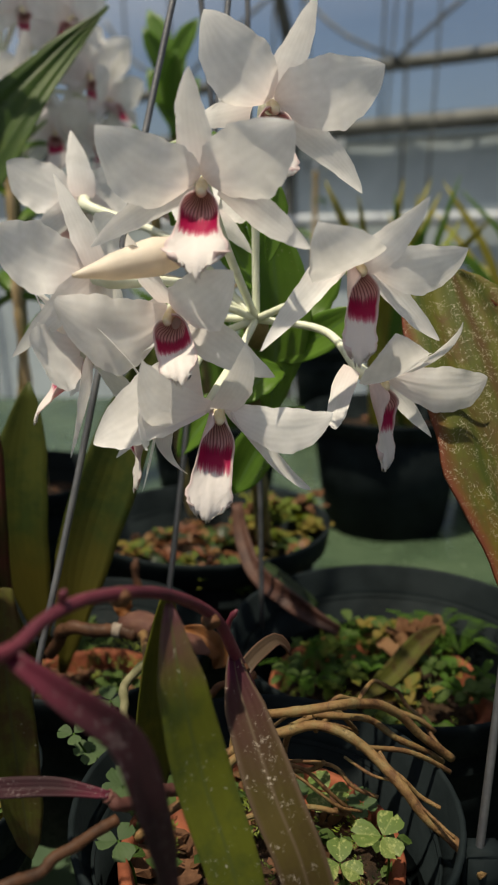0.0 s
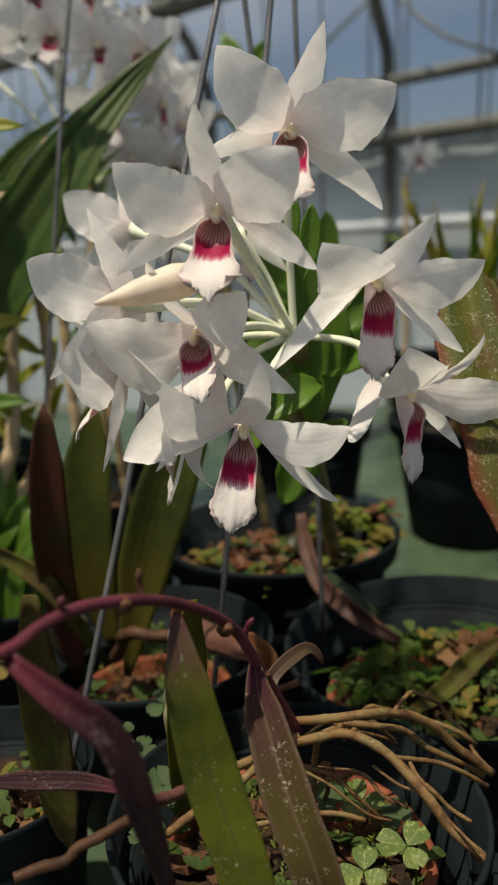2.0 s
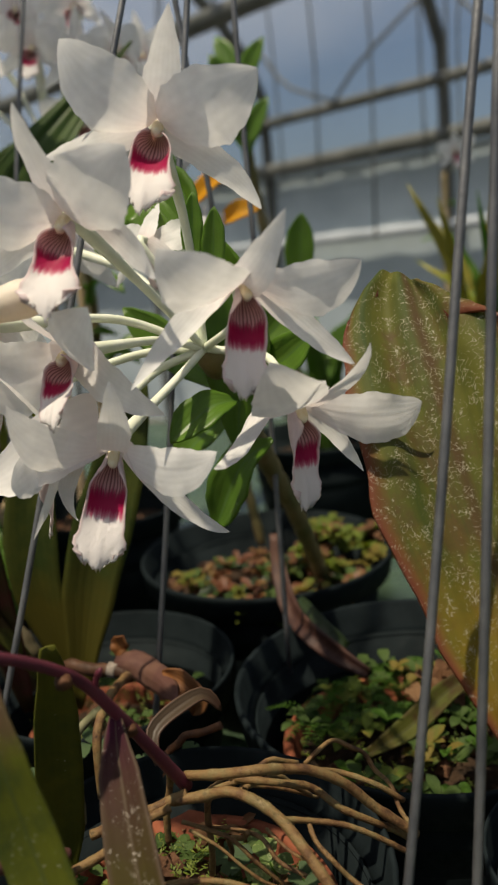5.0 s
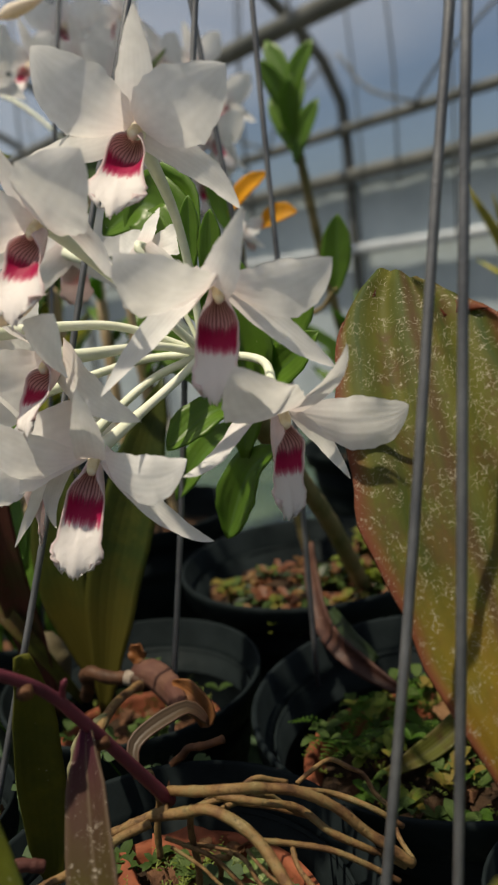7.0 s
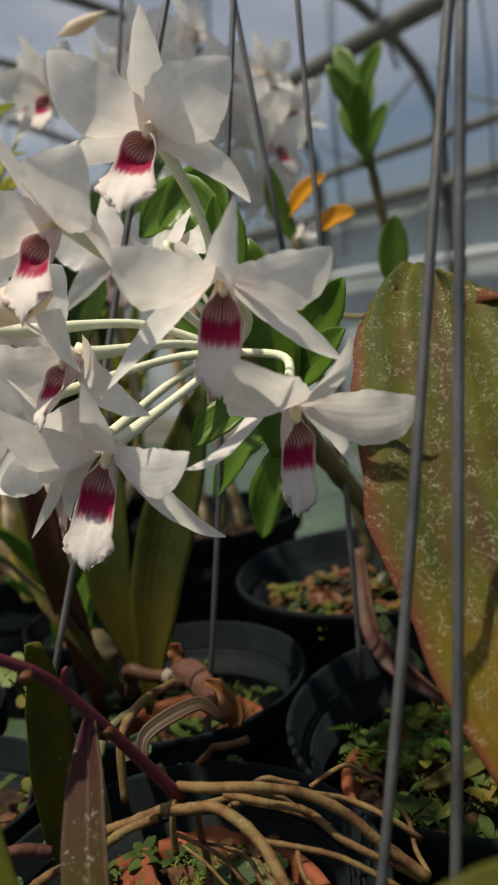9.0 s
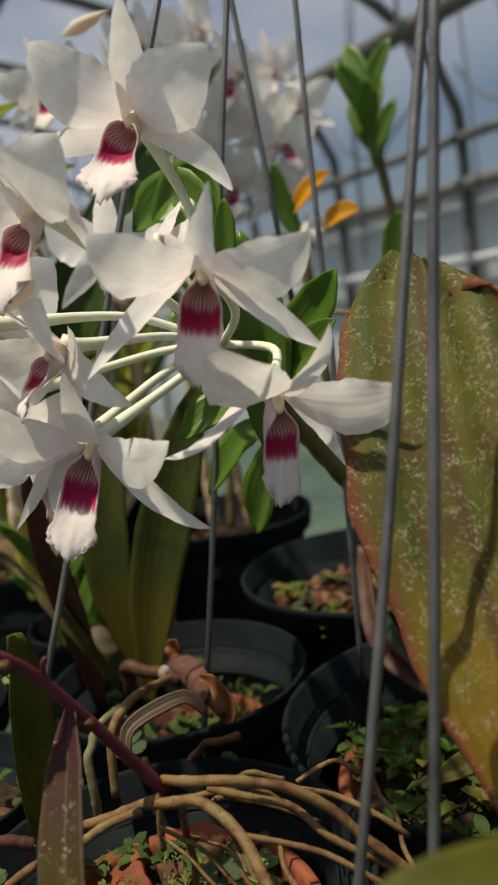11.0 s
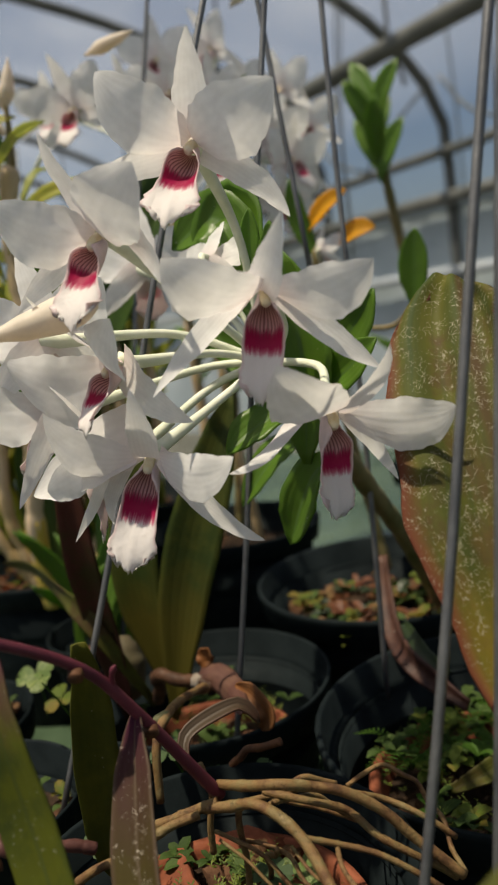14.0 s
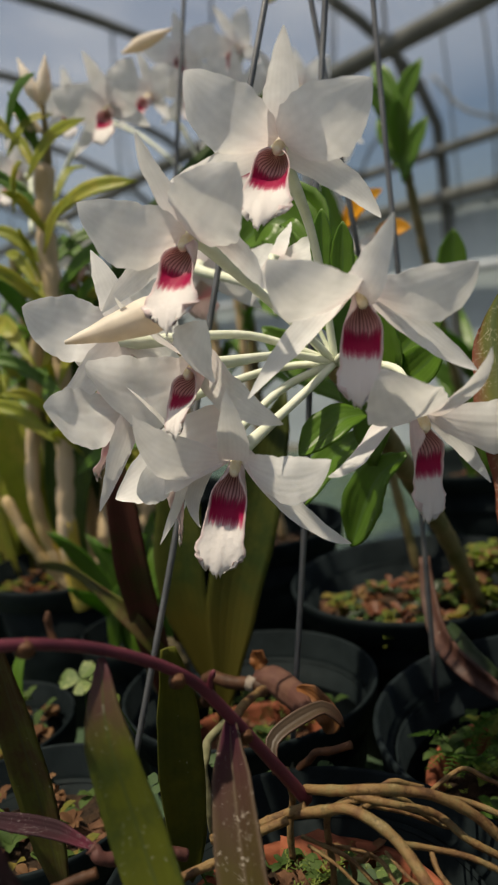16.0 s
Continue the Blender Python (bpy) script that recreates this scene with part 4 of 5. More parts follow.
cane(main, "cane", [(0.016, 0.729, 0.85), (0.009, 0.642, 0.95), (0.005, 0.588, 1.0), (0.004, 0.525, 1.05), (0.004, 0.470, 1.09), NODE], 0.0072, CANE_GREEN, "green-brown jointed cane")
for pts, w, face, lab in (([(0.0328, 0.455, 1.0567), (0.0118, 0.463, 1.040), (-0.0096, 0.472, 1.000)], 0.027, (-0.1, -1, 0.55), 1), ([(0.0188, 0.440, 1.082), (0.0077, 0.425, 1.0808), (-0.0098, 0.410, 1.0672)], 0.021, (0.2, -0.8, 0.8), 2),
                          ([(0.0120, 0.460, 1.050), (0.0160, 0.462, 1.105), (0.0120, 0.460, 1.166)], 0.037, (0.1, -1, 0.2), 3), ([(0.003, 0.437, 1.148), (0.0027, 0.440, 1.161), (0.0059, 0.440, 1.188)], 0.011, (0.3, -1, 0.2), 4),
                          ([(0.010, 0.440, 1.140), (0.0133, 0.440, 1.155), (0.0162, 0.440, 1.180)], 0.012, (0.2, -1, 0.3), 5), ([(0.004, 0.442, 1.125), (-0.012, 0.45, 1.155), (-0.022, 0.455, 1.185)], 0.022, (0, -1, 0.2), 6),
                          ([(0.006, 0.47, 1.085), (0.035, 0.46, 1.095), (0.062, 0.45, 1.115)], 0.024, (0, -1, 0.5), 7), ([(0.005, 0.50, 1.065), (-0.02, 0.49, 1.05), (-0.045, 0.485, 1.02)], 0.022, (0, -0.7, 0.7), 8),
                          ([(-0.004, 0.460, 1.150), (-0.030, 0.472, 1.190), (-0.060, 0.470, 1.178)], 0.034, (0.1, -1, 0.35), 9), ([(0.000, 0.460, 1.160), (-0.022, 0.476, 1.196), (-0.044, 0.470, 1.160)], 0.030, (0.2, -1, 0.1), 10),
                          ([(0.010, 0.470, 1.090), (0.037, 0.482, 1.118), (0.054, 0.480, 1.140)], 0.026, (0.1, -1, 0.3), 11), ([(0.000, 0.490, 1.080), (-0.035, 0.500, 1.106), (-0.062, 0.500, 1.132)], 0.025, (0.0, -1, 0.5), 12)):
    leaf(main, "leaf", pts, w, face, LEAF, fold=0.25, seed=lab, wave=0.04)

# ---- purple-stemmed orchid in front ----
front = thing("purple_orchid_plant", pose(0, 0, 0), "orchid with an arching purple stem and speckled hanging leaves", "orchid")
rod(front, "stem", [(-0.078, 0.158, 1.050), (-0.069, 0.177, 1.049), (-0.0625, 0.1914, 1.0460), (-0.0572, 0.2080, 1.0468), (-0.047, 0.223, 1.046), (-0.030, 0.252, 1.034), (-0.014, 0.282, 1.011), (-0.006, 0.300, 0.985), (0.002, 0.317, 0.955), (0.008, 0.330, 0.932)],
    [(0, 0.0019), (0.1, 0.0021), (0.5, 0.0022), (0.8, 0.0025), (1, 0.0029)], STEM_PURPLE, "arching purple stem", 44, 10)
leaf(front, "leaf", [(-0.028, 0.255, 1.029), (-0.024, 0.247, 1.005), (-0.017, 0.247, 0.967), (-0.007, 0.243, 0.934), (0.001, 0.240, 0.900)], 0.0208, (0.35, -1, 0.2), LEAF_DARK, HANG_W, "hanging olive green leaf with purple base", fold=0.12, seed=31, nu=24)
leaf(front, "leaf", [(-0.007, 0.302, 0.986), (-0.003, 0.291, 0.970), (0.010, 0.267, 0.942), (0.020, 0.256, 0.921), (0.028, 0.250, 0.890)], 0.020, (0.1, -1, 0.3), LEAF_PURPLE, HANG_W, "hanging purple-brown leaf with white specks", fold=0.18, seed=32, nu=24)
leaf(front, "leaf", [(-0.0629, 0.1905, 1.0440), (-0.048, 0.188, 1.033), (-0.034, 0.191, 1.0185), (-0.0275, 0.193, 0.9945), (-0.0245, 0.200, 0.966), (-0.022, 0.204, 0.935)], 0.0105, (0.5, -1, 0.6), LEAF_MAROON, [(0, 0.42), (0.2, 0.85), (0.4, 1.0), (0.6, 0.82), (0.85, 0.45), (1, 0.25)], "maroon leaf with pale dusty marks", fold=0.5, cup=0.0, seed=33, nu=24)
leaf(front, "leaf", [(-0.034, 0.305, 1.010), (-0.0376, 0.3110, 0.9865), (-0.0420, 0.3130, 0.9500), (-0.0440, 0.3132, 0.9186), (-0.0445, 0.3120, 0.8950)], 0.020, (0.6, -0.8, 0.1), LEAF_OLIVE, STRAP_W, "hanging dark olive leaf", fold=0.10, seed=34, nu=20)
leaf(front, "leaf", [(-0.088, 0.265, 1.03), (-0.0925, 0.274, 0.99), (-0.0935, 0.280, 0.95), (-0.091, 0.282, 0.90)], 0.019, (0.2, -1, 0.1), LEAF_DIM, STRAP_W, "hanging olive leaf", fold=0.15, seed=35)

def ringed(plant, name, pts, radius, mat, label="", seed=0, n=40):
    """A knotty root or old cane: bends, swellings and rings."""
    rnd = random.Random(seed)
    pts = [Vector(q) for q in pts]
    full = [pts[0]]
    for a, b in zip(pts, pts[1:]):
        w = (b - a).length * 0.08
        full += [a.lerp(b, 0.5) + Vector((rnd.uniform(-w, w), rnd.uniform(-w, w), rnd.uniform(-w, w))), b]
    pts = full
    tab = [(k / n, radius * (1 + 0.03 * math.sin(k * 0.9 + seed) + rnd.uniform(-0.015, 0.015) + (0.13 if k % 9 == 4 else 0))) for k in range(n + 1)]
    return rod(plant, name, pts, tab, mat, label, n=n, seg=9)


# ---- roots over the front pot ----
rt = thing("orchid_roots", pose(0, 0, 0), "tangle of tan aerial roots spilling over the pot", "roots")
for pts, r in (([(0.008, 0.330, 0.937), (0.040, 0.322, 0.947), (0.062, 0.340, 0.936), (0.085, 0.352, 0.912), (0.104, 0.357, 0.894)], 0.0030), ([(0.004, 0.322, 0.930), (0.030, 0.320, 0.938), (0.054, 0.315, 0.928), (0.078, 0.300, 0.905), (0.100, 0.285, 0.888)], 0.0031),
               ([(0.055, 0.360, 0.925), (0.066, 0.378, 0.926), (0.080, 0.382, 0.917), (0.092, 0.376, 0.905), (0.104, 0.360, 0.893)], 0.0015), ([(0.030, 0.330, 0.937), (0.060, 0.345, 0.924), (0.085, 0.350, 0.905), (0.100, 0.360, 0.890)], 0.0022),
               ([(0.050, 0.322, 0.925), (0.075, 0.335, 0.914), (0.100, 0.345, 0.895)], 0.0017), ([(-0.030, 0.310, 0.920), (-0.010, 0.316, 0.926), (0.010, 0.324, 0.933)], 0.0030), ([(0.020, 0.326, 0.934), (0.016, 0.330, 0.912), (0.014, 0.333, 0.885)], 0.0020),
               ([(0.012, 0.332, 0.910), (0.040, 0.326, 0.912), (0.060, 0.32, 0.900)], 0.0013), ([(0.0, 0.33, 0.945), (-0.006, 0.345, 0.92), (-0.010, 0.345, 0.89)], 0.0022)):
    ringed(rt, "root", pts, r * 0.74, ROOT, "", int(r * 1e5) + int(pts[0][0] * 1e4), 36)

# ---- clovers ----
clover(0.058, 0.295, 0.900, 0.0125, 10)
clover(0.039, 0.288, 0.892, 0.0115, 40)
clover(0.0387, 0.342, 0.886, 0.0120, 70)
clover(0.0205, 0.372, 0.866, 0.0120, 15)


def shard(x, y, z, size, rx, ry, rz):
    """A broken, gently curved piece of a clay pot."""
    ob = thing("pot_shard", pose(x, y, z, rx, ry, rz), "broken orange terracotta shard lying in the potting mix", "pot shard", "terracotta shards")
    bm = bmesh.new()
    rows = []
    for i in range(7):
        u = i / 6 - 0.5
        w = 0.5 - 0.16 * abs(u) + 0.05 * math.sin(9 * u + rz)
        rows.append([Vector((size * u * 1.25, size * (v - 0.5) * 2 * w, -size * 0.35 * u * u)) for v in (0, 0.25, 0.5, 0.75, 1)])
    sheet(bm, rows)
    part("shard", bm, TERRA, ob, thick=0.004)
    return ob


shard(-0.010, 0.372, 0.866, 0.030, 50, 6, 20)
shard(0.022, 0.352, 0.866, 0.022, 25, -14, 70)
shard(-0.034, 0.345, 0.868, 0.020, 35, 12, -40)

# ---- big mottled leaf ----
paddle = thing("broad_leaf_plant", pose(0, 0, 0), "broad mottled green and red leaf with pale crust", "plant")
leaf(paddle, "leaf", [(0.180, 0.338, 0.860), (0.172, 0.335, 0.92), (0.158, 0.338, 0.965), (0.139, 0.362, 1.025), (0.121, 0.397, 1.088), (0.109, 0.432, 1.131), (0.106, 0.440, 1.141)], 0.078, (-0.10, -1, 0.55), LEAF_PADDLE, PADDLE_W, fold=0.12, nu=44, nv=28, notch=0.04, seed=41, thick=0.0016, wave=0.05, pleat=0.022)

rod(paddle, "midrib", [(0.180, 0.340, 0.853), (0.172, 0.3375, 0.92), (0.158, 0.3405, 0.965), (0.139, 0.3645, 1.024), (0.120, 0.3995, 1.087), (0.106, 0.4395, 1.132)], [(0, 0.0042), (0.3, 0.0028), (0.7, 0.0018), (1, 0.0008)], STEM_RED, "red-brown midrib and leaf stalk", 26)
# ---- planting in the pots behind ----
leaf_mat("sedum_mat", -0.030, 0.700, 0.856, 0.082, [SEDUM_DARK, SEDUM_RED, SEDUM_DARK, SEDUM, SEDUM_RED, LEAF_DARKGREEN], 640, 0.0125, "low succulent mat in green and red", "ground cover", 51, 0.022)
leaf_mat("sedum_mat", 0.030, 0.758, 0.868, 0.048, [SEDUM, MOSS, LEAF_DRY, SEDUM], 380, 0.0135, "low succulent mat in yellow-green and ochre", "ground cover", 56, 0.030)
leaf_mat("creeper_mat", 0.092, 0.505, 0.844, 0.072, [SEDUM_DARK, FERN, SEDUM_DARK, SEDUM], 520, 0.0105, "green creeper covering the pot", "ground cover", 52, 0.020)
leaf_mat("creeper_mat", 0.006, 0.322, 0.864, 0.064, [SEDUM_DARK, LEAF_DRY, SEDUM_DARK], 300, 0.008, "small weeds and dry scraps in the pot", "ground cover", 53, 0.006)
leaf_mat("creeper_mat", -0.118, 0.525, 0.850, 0.060, [SEDUM_DARK, SEDUM_DARK], 70, 0.010, "small weeds and dry scraps in the pot", "ground cover", 54, 0.008)
leaf_mat("sedum_mat", -0.405, 0.700, 0.880, 0.085, [SEDUM_RED, SEDUM], 300, 0.011, "low succulent mat in green and ochre", "ground cover", 55, 0.012)

leaf_mat("creeper_mat", -0.30, 0.44, 0.846, 0.058, [SEDUM, LEAF_DRY, SEDUM_DARK], 200, 0.011, "small weeds and dry scraps in the pot", "ground cover", 57, 0.016)
leaf_mat("creeper_mat", -0.168, 0.350, 0.866, 0.050, [SEDUM, LEAF_DRY, SEDUM_DARK], 160, 0.009, "small weeds and dry scraps in the pot", "ground cover", 58, 0.010)

# ---- broad leaves behind, on the side of the stake ----
back = thing("broad_leaf_plant", pose(0, 0, 0), "clump of broad green leaves with sunlit yellow painted in", "plant")
leaf(back, "leaf", [(-0.13, 0.50, 0.86), (-0.11, 0.505, 0.95), (-0.085, 0.51, 1.02), (-0.06, 0.52, 1.09)], 0.041, (0.1, -1, 0.1), LEAF_PATCHY, OVAL_W, "green leaf with a sun patch painted yellow", fold=0.1, seed=61, nu=20)
leaf(back, "leaf", [(-0.165, 0.495, 0.86), (-0.1675, 0.483, 0.943), (-0.163, 0.470, 0.985), (-0.158, 0.462, 1.03), (-0.155, 0.458, 1.07)], 0.027, (0.1, -1, 0.1), LEAF_RED, STRAP_W, "red-brown strap leaf", fold=0.15, seed=62)
leaf(back, "leaf", [(-0.145, 0.50, 0.87), (-0.168, 0.480, 0.930), (-0.1932, 0.4858, 0.9503), (-0.28, 0.545, 0.955), (-0.3712, 0.6027, 0.9367)], 0.016, (0.7, -1, -0.15), LEAF_DIM, STRAP_W, fold=0.15, seed=63)
leaf(back, "leaf", [(-0.145, 0.52, 0.87), (-0.158, 0.52, 0.96), (-0.148, 0.53, 1.06)], 0.040, (0.1, -1, 0.1), LEAF_PATCHY, OVAL_W, fold=0.1, seed=64)

rod(back, "pseudobulb", [(-0.1747, 0.51, 0.868), (-0.1747, 0.51, 0.8789), (-0.1789, 0.515, 0.8962), (-0.1794, 0.52, 0.9118)], [(0, 0.008), (0.25, 0.014), (0.55, 0.0165), (0.85, 0.011), (1, 0.004)], BULB, "olive pseudobulb with papery grey skin", 18, 14)

# ---- orchids in the background ----
def backdrop_orchid(x, y, z, blooms, seed, canes=2, leaves=6, base=0.88, tall=0.1, spread=0.06):
    rnd = random.Random(seed)
    ob = thing("orchid_plant", pose(0, 0, 0), "orchid with straw-coloured canes and white flowers, farther along the bench", "orchid", "orchids on the bench")
    for c in range(canes):
        ox, oy = rnd.uniform(-0.03, 0.03), rnd.uniform(-0.03, 0.03)
        top = (x + ox, y + oy, z + rnd.uniform(-0.03, tall))
        cane(ob, "cane", [(x + ox * 0.3 + rnd.uniform(-0.03, 0.03), y + oy * 0.3, base), (x + ox, y + oy, base + (top[2] - base) * 0.5), top], rnd.uniform(0.005, 0.0075), CANE if c % 2 == 0 else CANE_GREEN)
        for k in range(leaves):
            h = base + (top[2] - base) * (0.45 + 0.55 * k / leaves)
            a = k * 2.6 + rnd.uniform(-0.5, 0.5)
            q = Vector((x + ox, y + oy, h))
            d = Vector((math.cos(a), math.sin(a), 0))
            ln = rnd.uniform(0.05, 0.09)
            leaf(ob, "leaf", [q, q + d * ln * 0.5 + Vector((0, 0, ln * 0.35)), q + d * ln + Vector((0, 0, ln * rnd.uniform(-0.1, 0.5)))], ln * 0.24, (0, -0.5, 1), LEAF, fold=0.3, seed=rnd.randrange(999), nu=8, nv=4)
    for bx, by, bz, yaw in blooms:
        flower(ob, pose(bx, by, bz, rnd.uniform(0, 20), rnd.uniform(-10, 10), yaw) @ Matrix.Diagonal((1.05, 1.05, 1.05, 1)), *GEN, [(x + rnd.uniform(-0.01, 0.01), y, z), ((x + bx) / 2, (y + by) / 2 + 0.01, (z + bz) / 2 + 0.02)], rnd.randrange(999))
    return ob


backdrop_orchid(-0.27, 0.875, 1.27, [(-0.277, 0.88, 1.395, 10), (-0.228, 0.88, 1.38, 30), (-0.33, 0.87, 1.40, -10), (-0.195, 0.89, 1.345, 45), (-0.165, 0.89, 1.32, 20), (-0.145, 0.88, 1.295, 65), (-0.20, 0.88, 1.265, -5), (-0.30, 0.90, 1.44, 20), (-0.24, 0.92, 1.44, -20), (-0.187, 1.05, 1.365, 25), (-0.21, 1.04, 1.412, 5), (-0.46, 0.9, 1.42, 20), (-0.175, 0.87, 1.37, -25), (-0.225, 0.86, 1.31, 35), (-0.16, 0.90, 1.26, 10)], 72, 3, 6, tall=0.02)
backdrop_orchid(-0.38, 0.70, 1.25, [(-0.263, 0.676, 1.339, 5), (-0.345, 0.72, 1.215, -20), (-0.46, 0.78, 1.33, 10)], 71, 3, 8, tall=0.0)
sprout = thing("orchid_plant", pose(0, 0, 0), "leafy green orchid cane behind the flowers", "orchid", "orchids on the bench")
cane(sprout, "cane", [(-0.05, 1.15, 0.87), (-0.08, 1.08, 1.15), (-0.095, 1.04, 1.33)], 0.006, CANE_GREEN)
for k in range(7):
    a = k * 2.5
    q = Vector((-0.095, 1.04, 1.275 + 0.013 * k))
    d = Vector((math.cos(a) * 0.36, math.sin(a) * 0.36, 1.0))
    leaf(sprout, "leaf", [q, q + d * 0.035, q + d * 0.07 + Vector((0.01 * math.cos(a), 0, 0))], 0.025, (0, -1, 0.3), LEAF if k % 3 else LEAF_LONG, fold=0.3, seed=80 + k, nu=8, nv=4)
yl = thing("yellow_leaf_plant", pose(0, 0, 0), "plant with yellowing leaves behind the flowers", "plant")
cane(yl, "cane", [(-0.06, 0.80, 0.87), (-0.085, 0.79, 1.05), (-0.088, 0.776, 1.19)], 0.005, CANE_GREEN)
leaf(yl, "leaf", [(-0.095, 0.776, 1.206), (-0.075, 0.772, 1.224), (-0.050, 0.768, 1.236)], 0.019, (0.1, -1, 0.5), LEAF_YELLOW, seed=91, fold=0.2)
leaf(yl, "leaf", [(-0.068, 0.776, 1.190), (-0.047, 0.772, 1.199), (-0.027, 0.768, 1.199)], 0.020, (0.1, -1, 0.5), LEAF_YELLOW, seed=92, fold=0.2)
leaf(yl, "leaf", [(-0.086, 0.778, 1.178), (-0.100, 0.774, 1.215), (-0.104, 0.770, 1.255)], 0.019, (0.2, -1, 0.2), LEAF, seed=97, fold=0.2)
flower(yl, pose(-0.082, 0.772, 1.188, 0, 0, 160) @ Matrix.Diagonal((0.5, 0.5, 0.5, 1)), *GEN, [(-0.088, 0.776, 1.165), (-0.085, 0.776, 1.175)], 98)
rod(yl, "stalk", [(-0.088, 0.776, 1.12), (-0.02, 0.756, 1.11), (0.008, 0.743, 1.13)], 0.0022, CANE_GREEN)
leaf(yl, "leaf", [(0.007, 0.743, 1.125), (0.011, 0.742, 1.160), (0.0145, 0.741, 1.190)], 0.026, (0, -1, 0.1), LEAF, seed=93, fold=0.2)
ul = thing("long_leaf_plant", pose(0, 0, 0), "plant with long pleated green leaves", "plant")
LONG_W = [(0, 0.35), (0.3, 0.85), (0.5, 1.0), (0.7, 0.78), (0.88, 0.36), (1, 0.02)]
leaf(ul, "leaf", [(-0.395, 0.685, 0.90), (-0.355, 0.66, 1.02), (-0.285, 0.655, 1.12), (-0.20, 0.68, 1.24), (-0.155, 0.71, 1.30), (-0.117, 0.732, 1.342)], 0.070, (0.3, -1, 0.3), LEAF_PLEAT, LONG_W, fold=0.12, seed=95, nu=36, nv=28, pleat=0.012)
for k, pts in enumerate(([(-0.40, 0.70, 0.90), (-0.36, 0.74, 1.10), (-0.30, 0.77, 1.24), (-0.235, 0.79, 1.300)], [(-0.39, 0.70, 0.90), (-0.34, 0.75, 1.08), (-0.27, 0.79, 1.20), (-0.195, 0.82, 1.265)])):
    leaf(ul, "leaf", pts, 0.050, (0.3, -1, 0.3), LEAF_PLEAT, LONG_W, fold=0.12, seed=310 + k, nu=30, nv=20, pleat=0.012)
leaf(ul, "leaf", [(-0.41, 0.69, 0.90), (-0.42, 0.66, 1.0), (-0.41, 0.63, 1.10), (-0.36, 0.60, 1.16), (-0.31, 0.58, 1.12)], 0.040, (0.3, -1, 0.5), LEAF_BRIGHT, LONG_W, fold=0.12, seed=96, nu=30, nv=12)


# ---- clutter round the purple-stemmed plant ----
sheath = thing("dry_sheath", pose(0, 0, 0), "dried pinkish-brown leaf sheath curling off an old cane", "dry leaf")
leaf(sheath, "leaf", [(-0.084, 0.468, 0.914), (-0.070, 0.463, 0.917), (-0.0594, 0.457, 0.916), (-0.040, 0.432, 0.923), (-0.0229, 0.4105, 0.9240)], 0.017, (0.2, -1, 0.7), LEAF_SHEATH, [(0, 0.7), (0.15, 1.0), (0.5, 0.95), (0.8, 0.7), (1, 0.15)], fold=-0.25, wave=0.12, seed=101, cup=-0.3)
leaf(sheath, "torn_flap", [(-0.083, 0.472, 0.916), (-0.081, 0.474, 0.924), (-0.078, 0.473, 0.930)], 0.012, (0.2, -1, 0.3), LEAF_ORANGE, OVAL_W, "torn upright end of the sheath", wave=0.3, seed=110)
leaf(sheath, "inner_leaf", [(-0.0400, 0.438, 0.9256), (-0.0280, 0.431, 0.9245), (-0.017, 0.4264, 0.9150), (-0.0209, 0.4271, 0.9050)], 0.014, (0.3, -1, 0.3), LEAF_ORANGE, OVAL_W, "orange dried leaf", fold=0.2, wave=0.1, seed=102, cup=0.4)
old = thing("old_cane", pose(0, 0, 0), "old orange-brown cane bent down into the pot", "cane")
ringed(old, "cane", [(-0.135, 0.490, 0.880), (-0.122, 0.474, 0.906), (-0.113, 0.467, 0.9118), (-0.0843, 0.467, 0.9094), (-0.072, 0.463, 0.908)], 0.0043, CANE_RUST, "dry orange-brown cane", 103)
rod(old, "papery_ring", [(-0.0875, 0.4672, 0.9096), (-0.0843, 0.467, 0.9094), (-0.0815, 0.4662, 0.9092)], 0.0049, PAPER, "pale papery ring", 6, 12)
rod(old, "side_shoot", [(-0.066, 0.444, 0.917), (-0.0634, 0.4387, 0.9207), (-0.059, 0.412, 0.929), (-0.0545, 0.3883, 0.9323), (-0.053, 0.372, 0.925), (-0.052, 0.366, 0.895)], [(0, 0.0030), (0.08, 0.0034), (0.16, 0.0024), (0.6, 0.0026), (1, 0.0022)], ROOT, "", 24)
ringed(old, "root", [(-0.0545, 0.3883, 0.9315), (-0.0549, 0.385, 0.933), (-0.0658, 0.375, 0.9239), (-0.0647, 0.365, 0.9143), (-0.0647, 0.365, 0.875)], 0.0024, ROOT_GREY, "grey-green root", 104)
ringed(old, "twig", [(-0.036, 0.395, 0.875), (-0.0273, 0.40, 0.899), (-0.0163, 0.40, 0.910), (0.004, 0.40, 0.917)], 0.0021, CANE_OLD, "", 105)
leaf(front, "leaf", [(0.001, 0.318, 0.950), (-0.0025, 0.3276, 0.9603), (0.0107, 0.3459, 0.9655), (0.0165, 0.350, 0.9625), (0.0204, 0.3518, 0.9555)], 0.0075, (0.3, -0.6, 1), LEAF_OLIVE_PINK, STRAP_W, "small purple leaf", fold=0.3, seed=106)
ringed(front, "old_stem", [(-0.030, 0.290, 0.927), (-0.041, 0.276, 0.934), (-0.050, 0.262, 0.942), (-0.054, 0.262, 0.946)], 0.0026, STEM_RED, "reddish creeping stem", 107)
leaf(front, "leaf", [(-0.053, 0.262, 0.946), (-0.075, 0.267, 0.945), (-0.100, 0.271, 0.941), (-0.125, 0.276, 0.936)], 0.0085, (0, -0.5, 1), LEAF_MAROON, STRAP_W, "maroon folded leaf", fold=0.5, seed=108)
